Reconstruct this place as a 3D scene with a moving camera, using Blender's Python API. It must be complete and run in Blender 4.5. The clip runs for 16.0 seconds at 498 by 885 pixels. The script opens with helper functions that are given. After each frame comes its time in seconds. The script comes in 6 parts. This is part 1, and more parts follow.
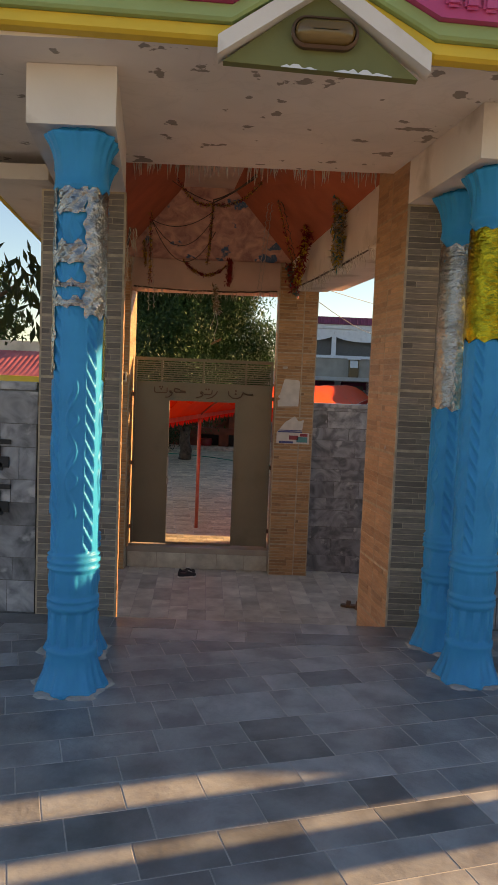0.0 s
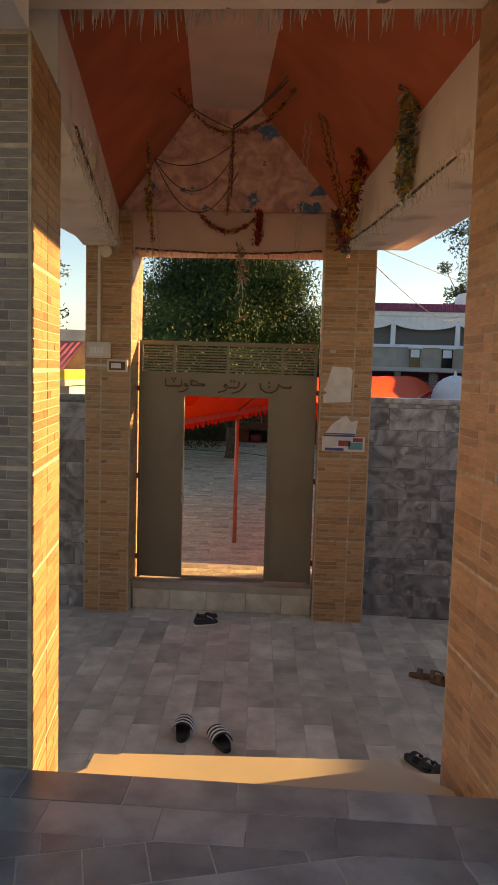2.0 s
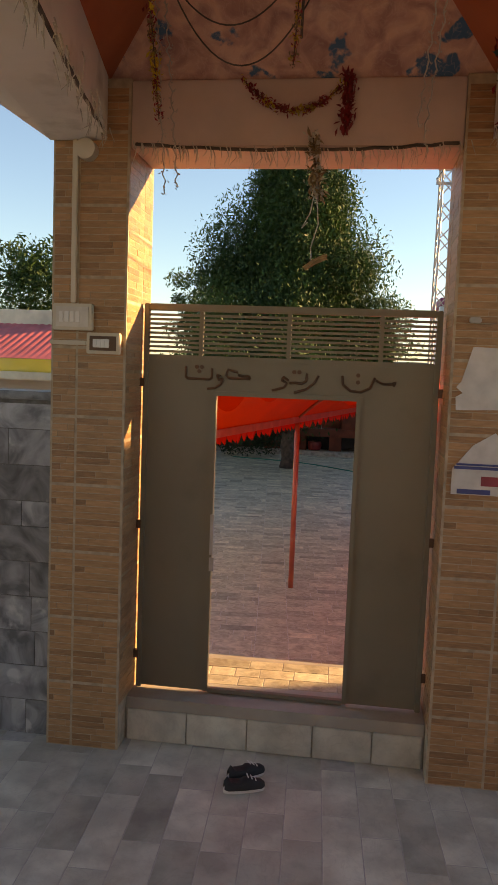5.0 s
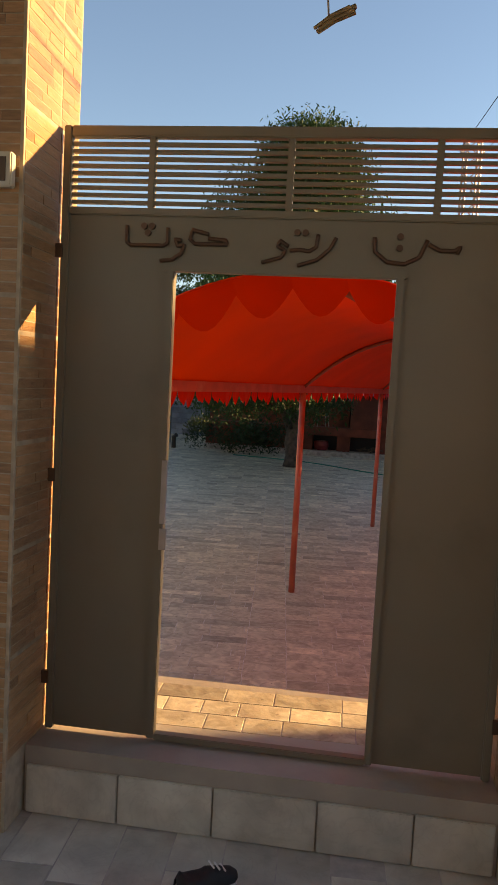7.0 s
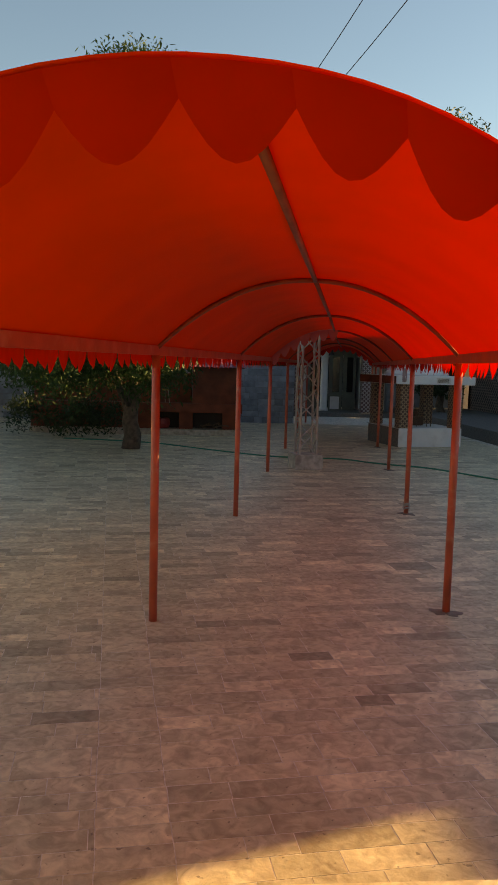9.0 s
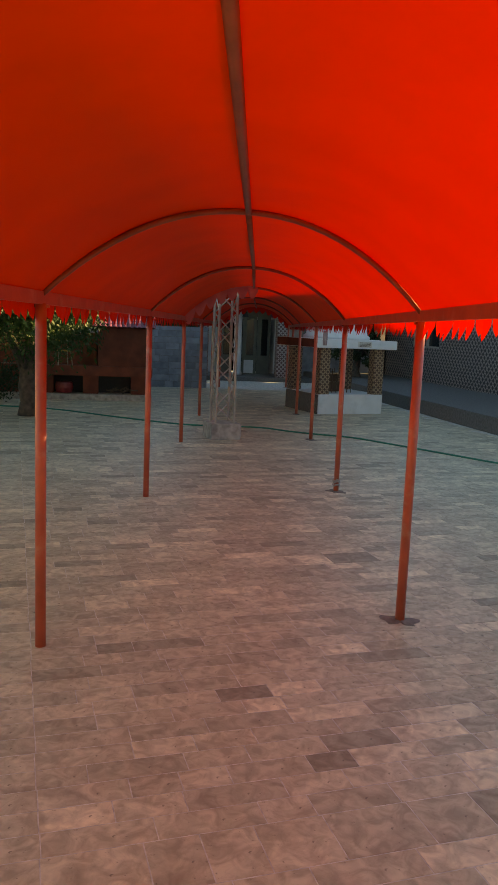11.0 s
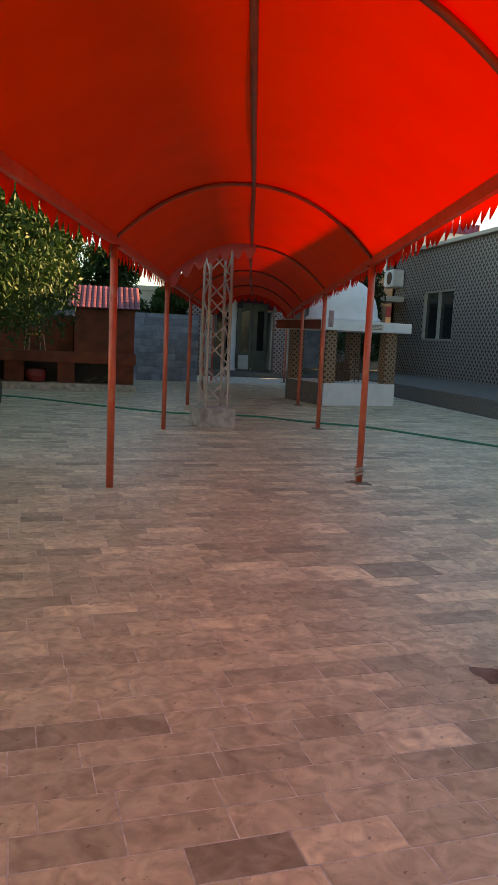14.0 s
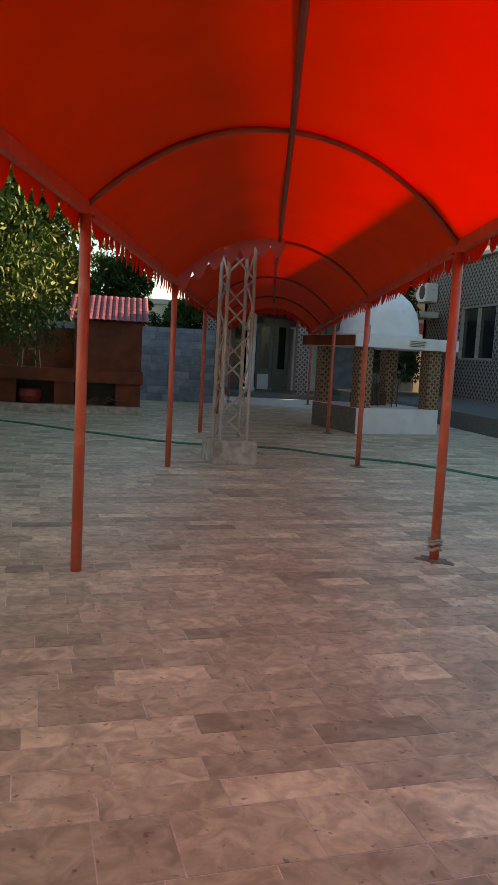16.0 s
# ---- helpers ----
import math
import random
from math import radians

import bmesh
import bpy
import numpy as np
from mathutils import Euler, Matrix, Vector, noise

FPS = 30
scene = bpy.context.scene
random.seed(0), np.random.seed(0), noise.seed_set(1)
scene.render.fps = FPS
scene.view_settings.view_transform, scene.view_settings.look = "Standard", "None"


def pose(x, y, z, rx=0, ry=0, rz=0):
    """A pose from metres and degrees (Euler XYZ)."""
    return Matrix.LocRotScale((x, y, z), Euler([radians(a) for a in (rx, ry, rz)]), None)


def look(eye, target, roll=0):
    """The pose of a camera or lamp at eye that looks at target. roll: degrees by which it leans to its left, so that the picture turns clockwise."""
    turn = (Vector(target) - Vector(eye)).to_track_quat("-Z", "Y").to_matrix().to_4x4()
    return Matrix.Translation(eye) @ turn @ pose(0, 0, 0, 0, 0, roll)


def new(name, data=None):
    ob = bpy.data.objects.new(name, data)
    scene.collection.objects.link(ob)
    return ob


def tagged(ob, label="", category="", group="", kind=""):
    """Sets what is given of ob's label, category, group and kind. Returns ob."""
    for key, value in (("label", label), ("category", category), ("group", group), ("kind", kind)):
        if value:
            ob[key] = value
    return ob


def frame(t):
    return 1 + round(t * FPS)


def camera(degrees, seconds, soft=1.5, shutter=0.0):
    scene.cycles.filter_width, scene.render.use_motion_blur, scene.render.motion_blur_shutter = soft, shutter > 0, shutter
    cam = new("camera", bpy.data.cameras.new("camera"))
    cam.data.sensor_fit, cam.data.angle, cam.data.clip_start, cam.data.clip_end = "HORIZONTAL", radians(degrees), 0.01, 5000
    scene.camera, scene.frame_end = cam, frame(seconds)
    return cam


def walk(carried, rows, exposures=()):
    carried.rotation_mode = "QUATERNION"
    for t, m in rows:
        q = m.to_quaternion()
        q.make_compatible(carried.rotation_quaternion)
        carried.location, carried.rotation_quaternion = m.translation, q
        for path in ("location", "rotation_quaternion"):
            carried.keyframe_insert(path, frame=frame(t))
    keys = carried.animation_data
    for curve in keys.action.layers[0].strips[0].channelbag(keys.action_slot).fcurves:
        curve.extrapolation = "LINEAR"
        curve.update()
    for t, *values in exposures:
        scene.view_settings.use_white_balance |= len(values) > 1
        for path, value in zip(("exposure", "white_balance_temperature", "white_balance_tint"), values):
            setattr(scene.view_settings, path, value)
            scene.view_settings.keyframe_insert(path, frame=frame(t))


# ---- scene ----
cam = camera(35.9, 16.0)
ROWS = [
    (0, (0.677, -0.788, 2.37), (0.698, 1.205, 2.204), 2.3),
    (0.5, (0.757, -0.268, 2.331), (0.74, 1.725, 2.161), 2.1),
    (1, (0.815, 0.266, 2.342), (0.765, 2.257, 2.165), 1.9),
    (1.5, (0.845, 0.809, 2.345), (0.742, 2.797, 2.158), 1.6),
    (2, (0.885, 1.355, 2.335), (0.757, 3.342, 2.145), 1.6),
    (2.5, (0.887, 1.892, 2.334), (0.715, 3.875, 2.137), 1.5),
    (3, (0.887, 2.4, 2.301), (0.686, 4.38, 2.103), 1.4),
    (3.5, (0.86, 2.915, 2.295), (0.63, 4.892, 2.103), 1.5),
    (4, (0.742, 3.414, 2.298), (0.494, 5.389, 2.109), 1.6),
    (6.5, (0.531, 5.451, 1.854), (0.239, 7.421, 1.672), 2.8),
    (7, (0.497, 5.898, 1.678), (0.211, 7.871, 1.516), 3.1),
    (7.5, (0.384, 6.489, 1.55), (0.151, 8.47, 1.407), 3.0),
    (8, (0.269, 7.062, 1.555), (0.136, 9.053, 1.414), 2.7),
    (8.5, (0.16, 7.515, 1.55), (0.16, 9.509, 1.391), 1.8),
    (9, (0.159, 7.908, 1.535), (0.307, 9.892, 1.329), 1.5),
    (9.5, (0.167, 8.229, 1.509), (0.432, 10.195, 1.255), 1.6),
    (12, (0.353, 9.907, 1.432), (0.765, 11.842, 1.137), 2.5),
    (12.5, (0.432, 10.248, 1.27), (0.872, 12.177, 0.98), 2.5),
    (13, (0.438, 10.533, 1.136), (0.887, 12.461, 0.851), 2.5),
    (13.5, (0.516, 10.856, 0.976), (0.949, 12.789, 0.7), 2.6),
    (14, (0.623, 11.38, 0.817), (1.021, 13.322, 0.55), 2.6),
    (14.5, (0.736, 11.985, 0.778), (1.1, 13.936, 0.529), 2.6),
    (15, (0.822, 12.553, 0.786), (1.151, 14.512, 0.552), 2.8),
    (15.5, (0.869, 13.062, 0.786), (1.201, 15.021, 0.556), 3.1),
    (16, (0.961, 13.604, 0.804), (1.316, 15.56, 0.58), 3.1),
]
walk(cam, [(t, look(e, g, r)) for t, e, g, r in ROWS], [(0, 1.5, 9600, 20), (1.5, 1.58, 10200, 20), (4, 1.8, 10100, 18), (6.5, 1.5, 9600, 18), (7.3, 1.55, 9800, 17), (8, 1.5, 12500, 14), (9, 1.35, 12600, 12), (9.5, 1.45, 12000, 8), (12, 2.0, 11500, 6), (16, 2.06, 11500, 6)])

# ---- light ----
SUN_AZ, SUN_EL = 19.0, 14.0
world = bpy.data.worlds.new("sky")
scene.world = world
world.use_nodes = True
sky = world.node_tree.nodes.new("ShaderNodeTexSky")
sky.sky_type, sky.sun_disc = "NISHITA", False
sky.sun_elevation, sky.sun_rotation = radians(SUN_EL), radians(90 - SUN_AZ)
sky.air_density, sky.dust_density, sky.ozone_density = 1.0, 0.1, 4.0
back = world.node_tree.nodes["Background"]
back.inputs[1].default_value = 0.1
world.node_tree.links.new(sky.outputs[0], back.inputs[0])
sun_data = bpy.data.lights.new("sun", "SUN")
sun_data.energy, sun_data.angle, sun_data.color = 5.0, radians(0.6), (1.0, 0.74, 0.42)
sun = new("sun", sun_data)
to_sun = Vector((math.cos(radians(SUN_AZ)) * math.cos(radians(SUN_EL)), math.sin(radians(SUN_AZ)) * math.cos(radians(SUN_EL)), math.sin(radians(SUN_EL))))
sun.matrix_world = look(to_sun * 50, (0, 0, 0))

# ---- materials ----
def mat(name, color, rough=0.6, metal=0.0, var=0.15, scale=4.0, bump=0.1, bump_scale=40.0, color2=None, rand=0.0, stain=0.0, stain_color=(0.05, 0.04, 0.035), stain_scale=1.2, trans=0.0, spec=0.5, stretch=None, island=False, odd=0.0, dist=0.0, edge=(0.56, 0.72), trans_color=None, vein=0.0, vein_scale=3.0, vein_color=(0.12, 0.09, 0.07), speck=0.0):
    m = bpy.data.materials.new(name)
    m.use_nodes = True
    nt = m.node_tree
    N, L = nt.nodes, nt.links
    b = N["Principled BSDF"]
    co = N.new("ShaderNodeTexCoord")
    src = co.outputs["Object"]
    if stretch:
        mp = N.new("ShaderNodeMapping")
        mp.inputs["Scale"].default_value = stretch
        L.new(src, mp.inputs[0])
        src = mp.outputs[0]
    n1 = N.new("ShaderNodeTexNoise")
    n1.inputs["Scale"].default_value, n1.inputs["Detail"].default_value = scale, 6
    n1.inputs["Distortion"].default_value = dist
    L.new(src, n1.inputs["Vector"])
    ramp = N.new("ShaderNodeValToRGB")
    c2 = color2 or tuple(c * (1 - 2 * var) for c in color)
    ramp.color_ramp.elements[0].position, ramp.color_ramp.elements[1].position = 0.35, 0.65
    ramp.color_ramp.elements[0].color, ramp.color_ramp.elements[1].color = (*c2, 1), (*color, 1)
    L.new(n1.outputs[0], ramp.inputs[0])
    out = ramp.outputs[0]
    if rand:
        oi = N.new("ShaderNodeNewGeometry") if island else N.new("ShaderNodeObjectInfo")
        pick = oi.outputs["Random Per Island"] if island else oi.outputs["Random"]
        ma = N.new("ShaderNodeValToRGB")
        els = ma.color_ramp.elements
        els[0].position, els[0].color = 0.0, (1 - rand - odd,) * 3 + (1,)
        els[1].position, els[1].color = 1.0, (1 + rand + odd,) * 3 + (1,)
        for p, v in ((0.1, 1 - rand), (0.5, 1.0), (0.9, 1 + rand)):
            e = els.new(p)
            e.color = (v, v, v, 1)
        L.new(pick, ma.inputs[0])
        mul = N.new("ShaderNodeMixRGB")
        mul.blend_type = "MULTIPLY"
        mul.inputs[0].default_value = 1.0
        L.new(out, mul.inputs[1])
        L.new(ma.outputs[0], mul.inputs[2])
        out = mul.outputs[0]
        shift = N.new("ShaderNodeVectorMath")
        shift.operation = "SCALE"
        shift.inputs[0].default_value = (31.0, 17.0, 23.0)
        L.new(pick, shift.inputs["Scale"])
        add = N.new("ShaderNodeVectorMath")
        L.new(src, add.inputs[0])
        L.new(shift.outputs[0], add.inputs[1])
        L.new(add.outputs[0], n1.inputs["Vector"])
        src = add.outputs[0]
    if stain:
        n2 = N.new("ShaderNodeTexNoise")
        n2.inputs["Scale"].default_value, n2.inputs["Detail"].default_value = stain_scale, 8
        L.new(src, n2.inputs["Vector"])
        r2 = N.new("ShaderNodeValToRGB")
        r2.color_ramp.elements[0].position, r2.color_ramp.elements[1].position = edge
        r2.color_ramp.elements[0].color, r2.color_ramp.elements[1].color = (0, 0, 0, 1), (stain, stain, stain, 1)
        L.new(n2.outputs[0], r2.inputs[0])
        mix = N.new("ShaderNodeMixRGB")
        mix.inputs[2].default_value = (*stain_color, 1)
        L.new(r2.outputs[0], mix.inputs[0])
        L.new(out, mix.inputs[1])
        out = mix.outputs[0]
    if vein:
        nv = N.new("ShaderNodeTexNoise")
        nv.inputs["Scale"].default_value, nv.inputs["Detail"].default_value, nv.inputs["Distortion"].default_value = vein_scale, 7, 2.2
        L.new(src, nv.inputs["Vector"])
        rv = N.new("ShaderNodeValToRGB")
        rv.color_ramp.elements[0].position, rv.color_ramp.elements[0].color = 0.47, (0, 0, 0, 1)
        rv.color_ramp.elements[1].position, rv.color_ramp.elements[1].color = 0.5, (vein, vein, vein, 1)
        ev = rv.color_ramp.elements.new(0.53)
        ev.color = (0, 0, 0, 1)
        L.new(nv.outputs[0], rv.inputs[0])
        mv = N.new("ShaderNodeMixRGB")
        mv.inputs[2].default_value = (*vein_color, 1)
        L.new(rv.outputs[0], mv.inputs[0])
        L.new(out, mv.inputs[1])
        out = mv.outputs[0]
    if speck:
        ns = N.new("ShaderNodeTexNoise")
        ns.inputs["Scale"].default_value, ns.inputs["Detail"].default_value = 26.0, 3
        L.new(co.outputs["Object"], ns.inputs["Vector"])
        rs = N.new("ShaderNodeValToRGB")
        rs.color_ramp.elements[0].position, rs.color_ramp.elements[0].color = 0.66, (0, 0, 0, 1)
        rs.color_ramp.elements[1].position, rs.color_ramp.elements[1].color = 0.72, (speck, speck, speck, 1)
        L.new(ns.outputs[0], rs.inputs[0])
        ms = N.new("ShaderNodeMixRGB")
        ms.inputs[2].default_value = (0.1, 0.075, 0.06, 1)
        L.new(rs.outputs[0], ms.inputs[0])
        L.new(out, ms.inputs[1])
        out = ms.outputs[0]
    L.new(out, b.inputs["Base Color"])
    b.inputs["Roughness"].default_value, b.inputs["Metallic"].default_value = rough, metal
    b.inputs["Specular IOR Level"].default_value = spec
    if bump:
        n3 = N.new("ShaderNodeTexNoise")
        n3.inputs["Scale"].default_value, n3.inputs["Detail"].default_value = bump_scale, 4
        L.new(src, n3.inputs["Vector"])
        bp = N.new("ShaderNodeBump")
        bp.inputs["Strength"].default_value, bp.inputs["Distance"].default_value = bump, 0.01
        L.new(n3.outputs[0], bp.inputs["Height"])
        L.new(bp.outputs[0], b.inputs["Normal"])
    if trans:
        tr = N.new("ShaderNodeBsdfTranslucent")
        if trans_color:
            tr.inputs[0].default_value = (*trans_color, 1)
        else:
            L.new(out, tr.inputs[0])
        mx = N.new("ShaderNodeMixShader")
        mx.inputs[0].default_value = trans
        L.new(b.outputs[0], mx.inputs[1])
        L.new(tr.outputs[0], mx.inputs[2])
        L.new(mx.outputs[0], N["Material Output"].inputs[0])
    return m


SLATE = dict(rough=0.4, scale=5, bump=0.25, bump_scale=30, color2=(0.19, 0.19, 0.195), rand=0.2, odd=0.15, stain=0.4, stain_color=(0.17, 0.15, 0.13), stain_scale=2.5, vein=0.1, vein_scale=5.0)
M_SLATE = mat("grey_slate", (0.33, 0.34, 0.345), **SLATE)
M_SLATE_I = mat("grey_slate_far", (0.33, 0.34, 0.345), island=True, **SLATE)
PLANK = dict(rough=0.45, scale=5, bump=0.25, bump_scale=30, color2=(0.37, 0.35, 0.30), rand=0.18, odd=0.12, vein=0.1, vein_scale=5.0, stain=0.4, stain_color=(0.2, 0.16, 0.14), stain_scale=2.5)
M_PLANK = mat("brown_slate", (0.58, 0.56, 0.48), **PLANK)
M_PLANK_I = mat("brown_slate_far", (0.58, 0.56, 0.48), island=True, **PLANK)
M_MARBLE = mat("grey_marble", (0.33, 0.34, 0.36), 0.42, 0, 0.2, 3.5, 0.2, 25, color2=(0.12, 0.125, 0.135), rand=0.25, odd=0.15, stain=0.7, stain_color=(0.55, 0.55, 0.55), stain_scale=5, dist=2.5, edge=(0.6, 0.66))
M_BLUESTONE = mat("blue_grey_stone", (0.24, 0.29, 0.35), 0.5, 0, 0.2, 3.5, 0.2, 25, color2=(0.15, 0.18, 0.23), rand=0.2, island=True)
SAND = dict(rough=0.5, spec=0.4, vein=0.12, vein_scale=6.0, vein_color=(0.22, 0.15, 0.10), speck=0.6, scale=10, dist=1.2, bump=0.25, bump_scale=30, color2=(0.42, 0.35, 0.24), rand=0.17, odd=0.26, stain=0.65, stain_color=(0.30, 0.23, 0.16), stain_scale=4.5)
M_SAND = mat("sand_stone", (0.66, 0.575, 0.41), **SAND)
M_SAND_I = mat("sand_stone_far", (0.66, 0.575, 0.41), island=True, **SAND)
M_GROUT = mat("pale_grout", (0.78, 0.73, 0.66), 0.9, 0, 0.2, 20, 0.3, 60)
M_CEMENT = mat("grey_cement", (0.5, 0.47, 0.44), 0.9, 0, 0.1, 20, 0.2, 60)
# Dark grey of grout and ledge, also used where shade is painted in.
M_GROUT_SHADE = mat("grey_grout_and_shade", (0.17, 0.165, 0.16), 0.9, 0, 0.2, 20, 0.3, 60)
M_BEIGE = mat("cream_step", (0.50, 0.43, 0.29), 0.4, 0, 0.05, 3, 0.05, 30)
TAN = dict(rough=0.36, scale=14, bump=0.3, bump_scale=60, color2=(0.37, 0.205, 0.10), rand=0.08, odd=0.05, stretch=(1, 1, 6))
M_TAN = mat("tan_strip_tile", (0.47, 0.265, 0.135), island=True, **TAN)
M_TAN_D = mat("dark_tan_strip_tile", (0.36, 0.19, 0.092), 0.36, 0, 0.2, 14, 0.3, 60, color2=(0.24, 0.13, 0.065), rand=0.12, island=True, stretch=(1, 1, 6))
M_BROWN = mat("brown_strip_tile", (0.25, 0.20, 0.165), 0.33, 0, 0.2, 14, 0.3, 60, color2=(0.17, 0.14, 0.12), rand=0.12, odd=0.06, island=True, stretch=(1, 1, 6))
M_BROWN_D = mat("dark_brown_strip_tile", (0.165, 0.13, 0.11), 0.33, 0, 0.2, 14, 0.3, 60, color2=(0.12, 0.095, 0.08), rand=0.12, island=True, stretch=(1, 1, 6))
M_GAP = mat("dark_tile_groove", (0.10, 0.062, 0.04), 0.7, 0, 0.2, 20)
M_TGROUT = mat("cream_grout", (0.50, 0.40, 0.29), 0.85, 0, 0.15, 20, 0.2, 60)
M_PLASTER = mat("white_plaster", (0.74, 0.70, 0.65), 0.85, 0, 0.06, 2, 0.15, 25, stain=0.6, stain_color=(0.30, 0.25, 0.2), stain_scale=3.0)
M_PLAIN = mat("plain_plaster", (0.55, 0.52, 0.48), 0.9, 0, 0.1, 2, 0.15, 25)
M_RUST = mat("orange_paint", (0.46, 0.12, 0.055), 0.75, 0, 0.1, 3, 0.15, 30, color2=(0.36, 0.09, 0.04), stain=0.35, stain_color=(0.25, 0.06, 0.03))
M_PINK = mat("pink_flaked_paint", (0.66, 0.40, 0.32), 0.8, 0, 0.1, 7, 0.2, 30, color2=(0.36, 0.19, 0.17), stain=0.95, stain_color=(0.03, 0.12, 0.24), stain_scale=3.6, dist=0.8, edge=(0.6, 0.625), vein=0.2, vein_scale=9.0, vein_color=(0.72, 0.55, 0.48))
M_PALEROSE = mat("pale_rose_paint", (0.62, 0.47, 0.42), 0.8, 0, 0.08, 3, 0.15, 25, stain=0.5, stain_color=(0.4, 0.28, 0.24))
M_BLUE = mat("blue_gloss_paint", (0.0, 0.29, 0.58), 0.42, 0, 0.08, 3, 0.15, 30, stain=0.3, stain_color=(0.0, 0.17, 0.38), stain_scale=5, spec=0.12)
M_GATE = mat("olive_grey_paint", (0.21, 0.185, 0.135), 0.45, 0.1, 0.05, 2, 0.06, 40, stain=0.3, stain_color=(0.10, 0.085, 0.06), stain_scale=3)
M_LETTER = mat("dark_brown_metal", (0.12, 0.065, 0.04), 0.5, 0.3, 0.1, 5)
M_CANVAS = mat("red_canvas", (0.86, 0.066, 0.004), 0.6, 0, 0.06, 2, 0.08, 120, trans=0.15, trans_color=(0.72, 0.001, 0.0008), spec=0.1)
M_FLAP = mat("red_flap_canvas", (0.72, 0.03, 0.006), 0.6, 0, 0.08, 3, 0.1, 120, trans=0.25, spec=0.2, trans_color=(0.74, 0.008, 0.002))
M_PINKFLAP = mat("faded_pink_flap", (0.70, 0.16, 0.15), 0.7, 0, 0.08, 3, 0.1, 120, trans=0.35)
M_POLE = mat("red_oxide_paint", (0.60, 0.13, 0.075), 0.42, 0, 0.1, 6, 0.1, 60, stain=0.6, stain_color=(0.62, 0.3, 0.2), stain_scale=7)
M_RIB = mat("dark_red_pipe", (0.30, 0.085, 0.05), 0.5, 0.1, 0.15, 6)
M_GALV = mat("weathered_galvanised", (0.46, 0.42, 0.39), 0.5, 0.35, 0.12, 8)
M_CONC = mat("stained_marble_plinth", (0.5, 0.47, 0.44), 0.7, 0, 0.2, 9, 0.3, 40, stain=0.7, stain_color=(0.2, 0.18, 0.17), stain_scale=6)
M_BARK = mat("brown_bark", (0.13, 0.10, 0.08), 0.9, 0, 0.3, 8, 0.8, 30)
M_LEAF = mat("green_foliage", (0.034, 0.08, 0.017), 0.6, 0, 0.3, 0.8, 0.0, color2=(0.016, 0.04, 0.012), trans=0.1, spec=0.25)
M_LEAF_D = mat("dark_foliage", (0.035, 0.065, 0.02), 0.6, 0, 0.3, 0.8, 0.0, color2=(0.018, 0.038, 0.012), trans=0.25)
M_REDWALL = mat("brick_red_wash", (0.22, 0.055, 0.03), 0.8, 0, 0.2, 3, 0.3, 25, stain=0.5, stain_color=(0.10, 0.035, 0.025))
M_PINKTILE = mat("pink_roof_tile", (0.42, 0.10, 0.14), 0.6, 0, 0.15, 6, rand=0.2)
M_WHITE = mat("white_paint", (0.72, 0.74, 0.76), 0.6, 0, 0.05, 3, 0.1, 30, stain=0.3, stain_color=(0.35, 0.36, 0.38), stain_scale=4)
M_DARK = mat("dark_glass", (0.012, 0.014, 0.016), 0.12, 0, 0.1, 3, 0)
M_BLACK = mat("black_rubber", (0.018, 0.018, 0.02), 0.6, 0, 0.1, 20, 0.2, 80)
M_WHITERUB = mat("white_rubber", (0.75, 0.74, 0.72), 0.6, 0, 0.05, 20)
M_SANDAL = mat("brown_leather", (0.17, 0.085, 0.045), 0.55, 0, 0.2, 20)
M_HOSE = mat("green_hose", (0.02, 0.24, 0.16), 0.4, 0, 0.1, 10)
M_SILVER = mat("silver_foil", (0.36, 0.365, 0.37), 0.22, 1.0, 0.3, 12, 0.8, 50, dist=1.5)
M_GOLD = mat("gold_foil", (0.44, 0.35, 0.03), 0.22, 1.0, 0.3, 12, 0.8, 50, dist=1.5)
M_YELLOW = mat("yellow_paint", (0.75, 0.52, 0.06), 0.6, 0, 0.06, 4, stain=0.3, stain_color=(0.5, 0.42, 0.25))
M_GREEN = mat("pale_green_paint", (0.30, 0.42, 0.17), 0.6, 0, 0.06, 4, stain=0.3, stain_color=(0.5, 0.45, 0.35))
M_OLIVE = mat("olive_green_paint", (0.16, 0.17, 0.06), 0.7, 0, 0.08, 4)
M_MAGENTA = mat("pink_gloss_paint", (0.62, 0.07, 0.22), 0.5, 0, 0.1, 4, stain=0.3, stain_color=(0.5, 0.3, 0.35))
M_SOIL = mat("dry_ground", (0.30, 0.25, 0.19), 0.95, 0, 0.2, 0.5, 0.3, 10)
M_PAPER = mat("torn_paper", (0.66, 0.62, 0.57), 0.8, 0, 0.08, 12, 0.2, 30)
M_PVC = mat("cream_plastic", (0.60, 0.54, 0.44), 0.5, 0, 0.05, 6)

# ---- builders ----
def obj(name, bm, material, parent=None, label="", smooth=False, m=None):
    me = bpy.data.meshes.new(name)
    if smooth:
        for f in bm.faces:
            f.smooth = True
    bm.to_mesh(me)
    bm.free()
    me.materials.append(material)
    ob = new(name, me)
    if parent:
        ob.parent = parent
    if m is not None:
        ob.matrix_basis = m
    if label:
        ob["label"] = label
    return ob


def part(name, bm, material, parent, label="", smooth=False, m=None):
    return obj(name, bm, material, parent, label, smooth, m)


def empty(name, m, label, category, group=""):
    e = new(name)
    e.matrix_basis = m
    return tagged(e, label, category, group)


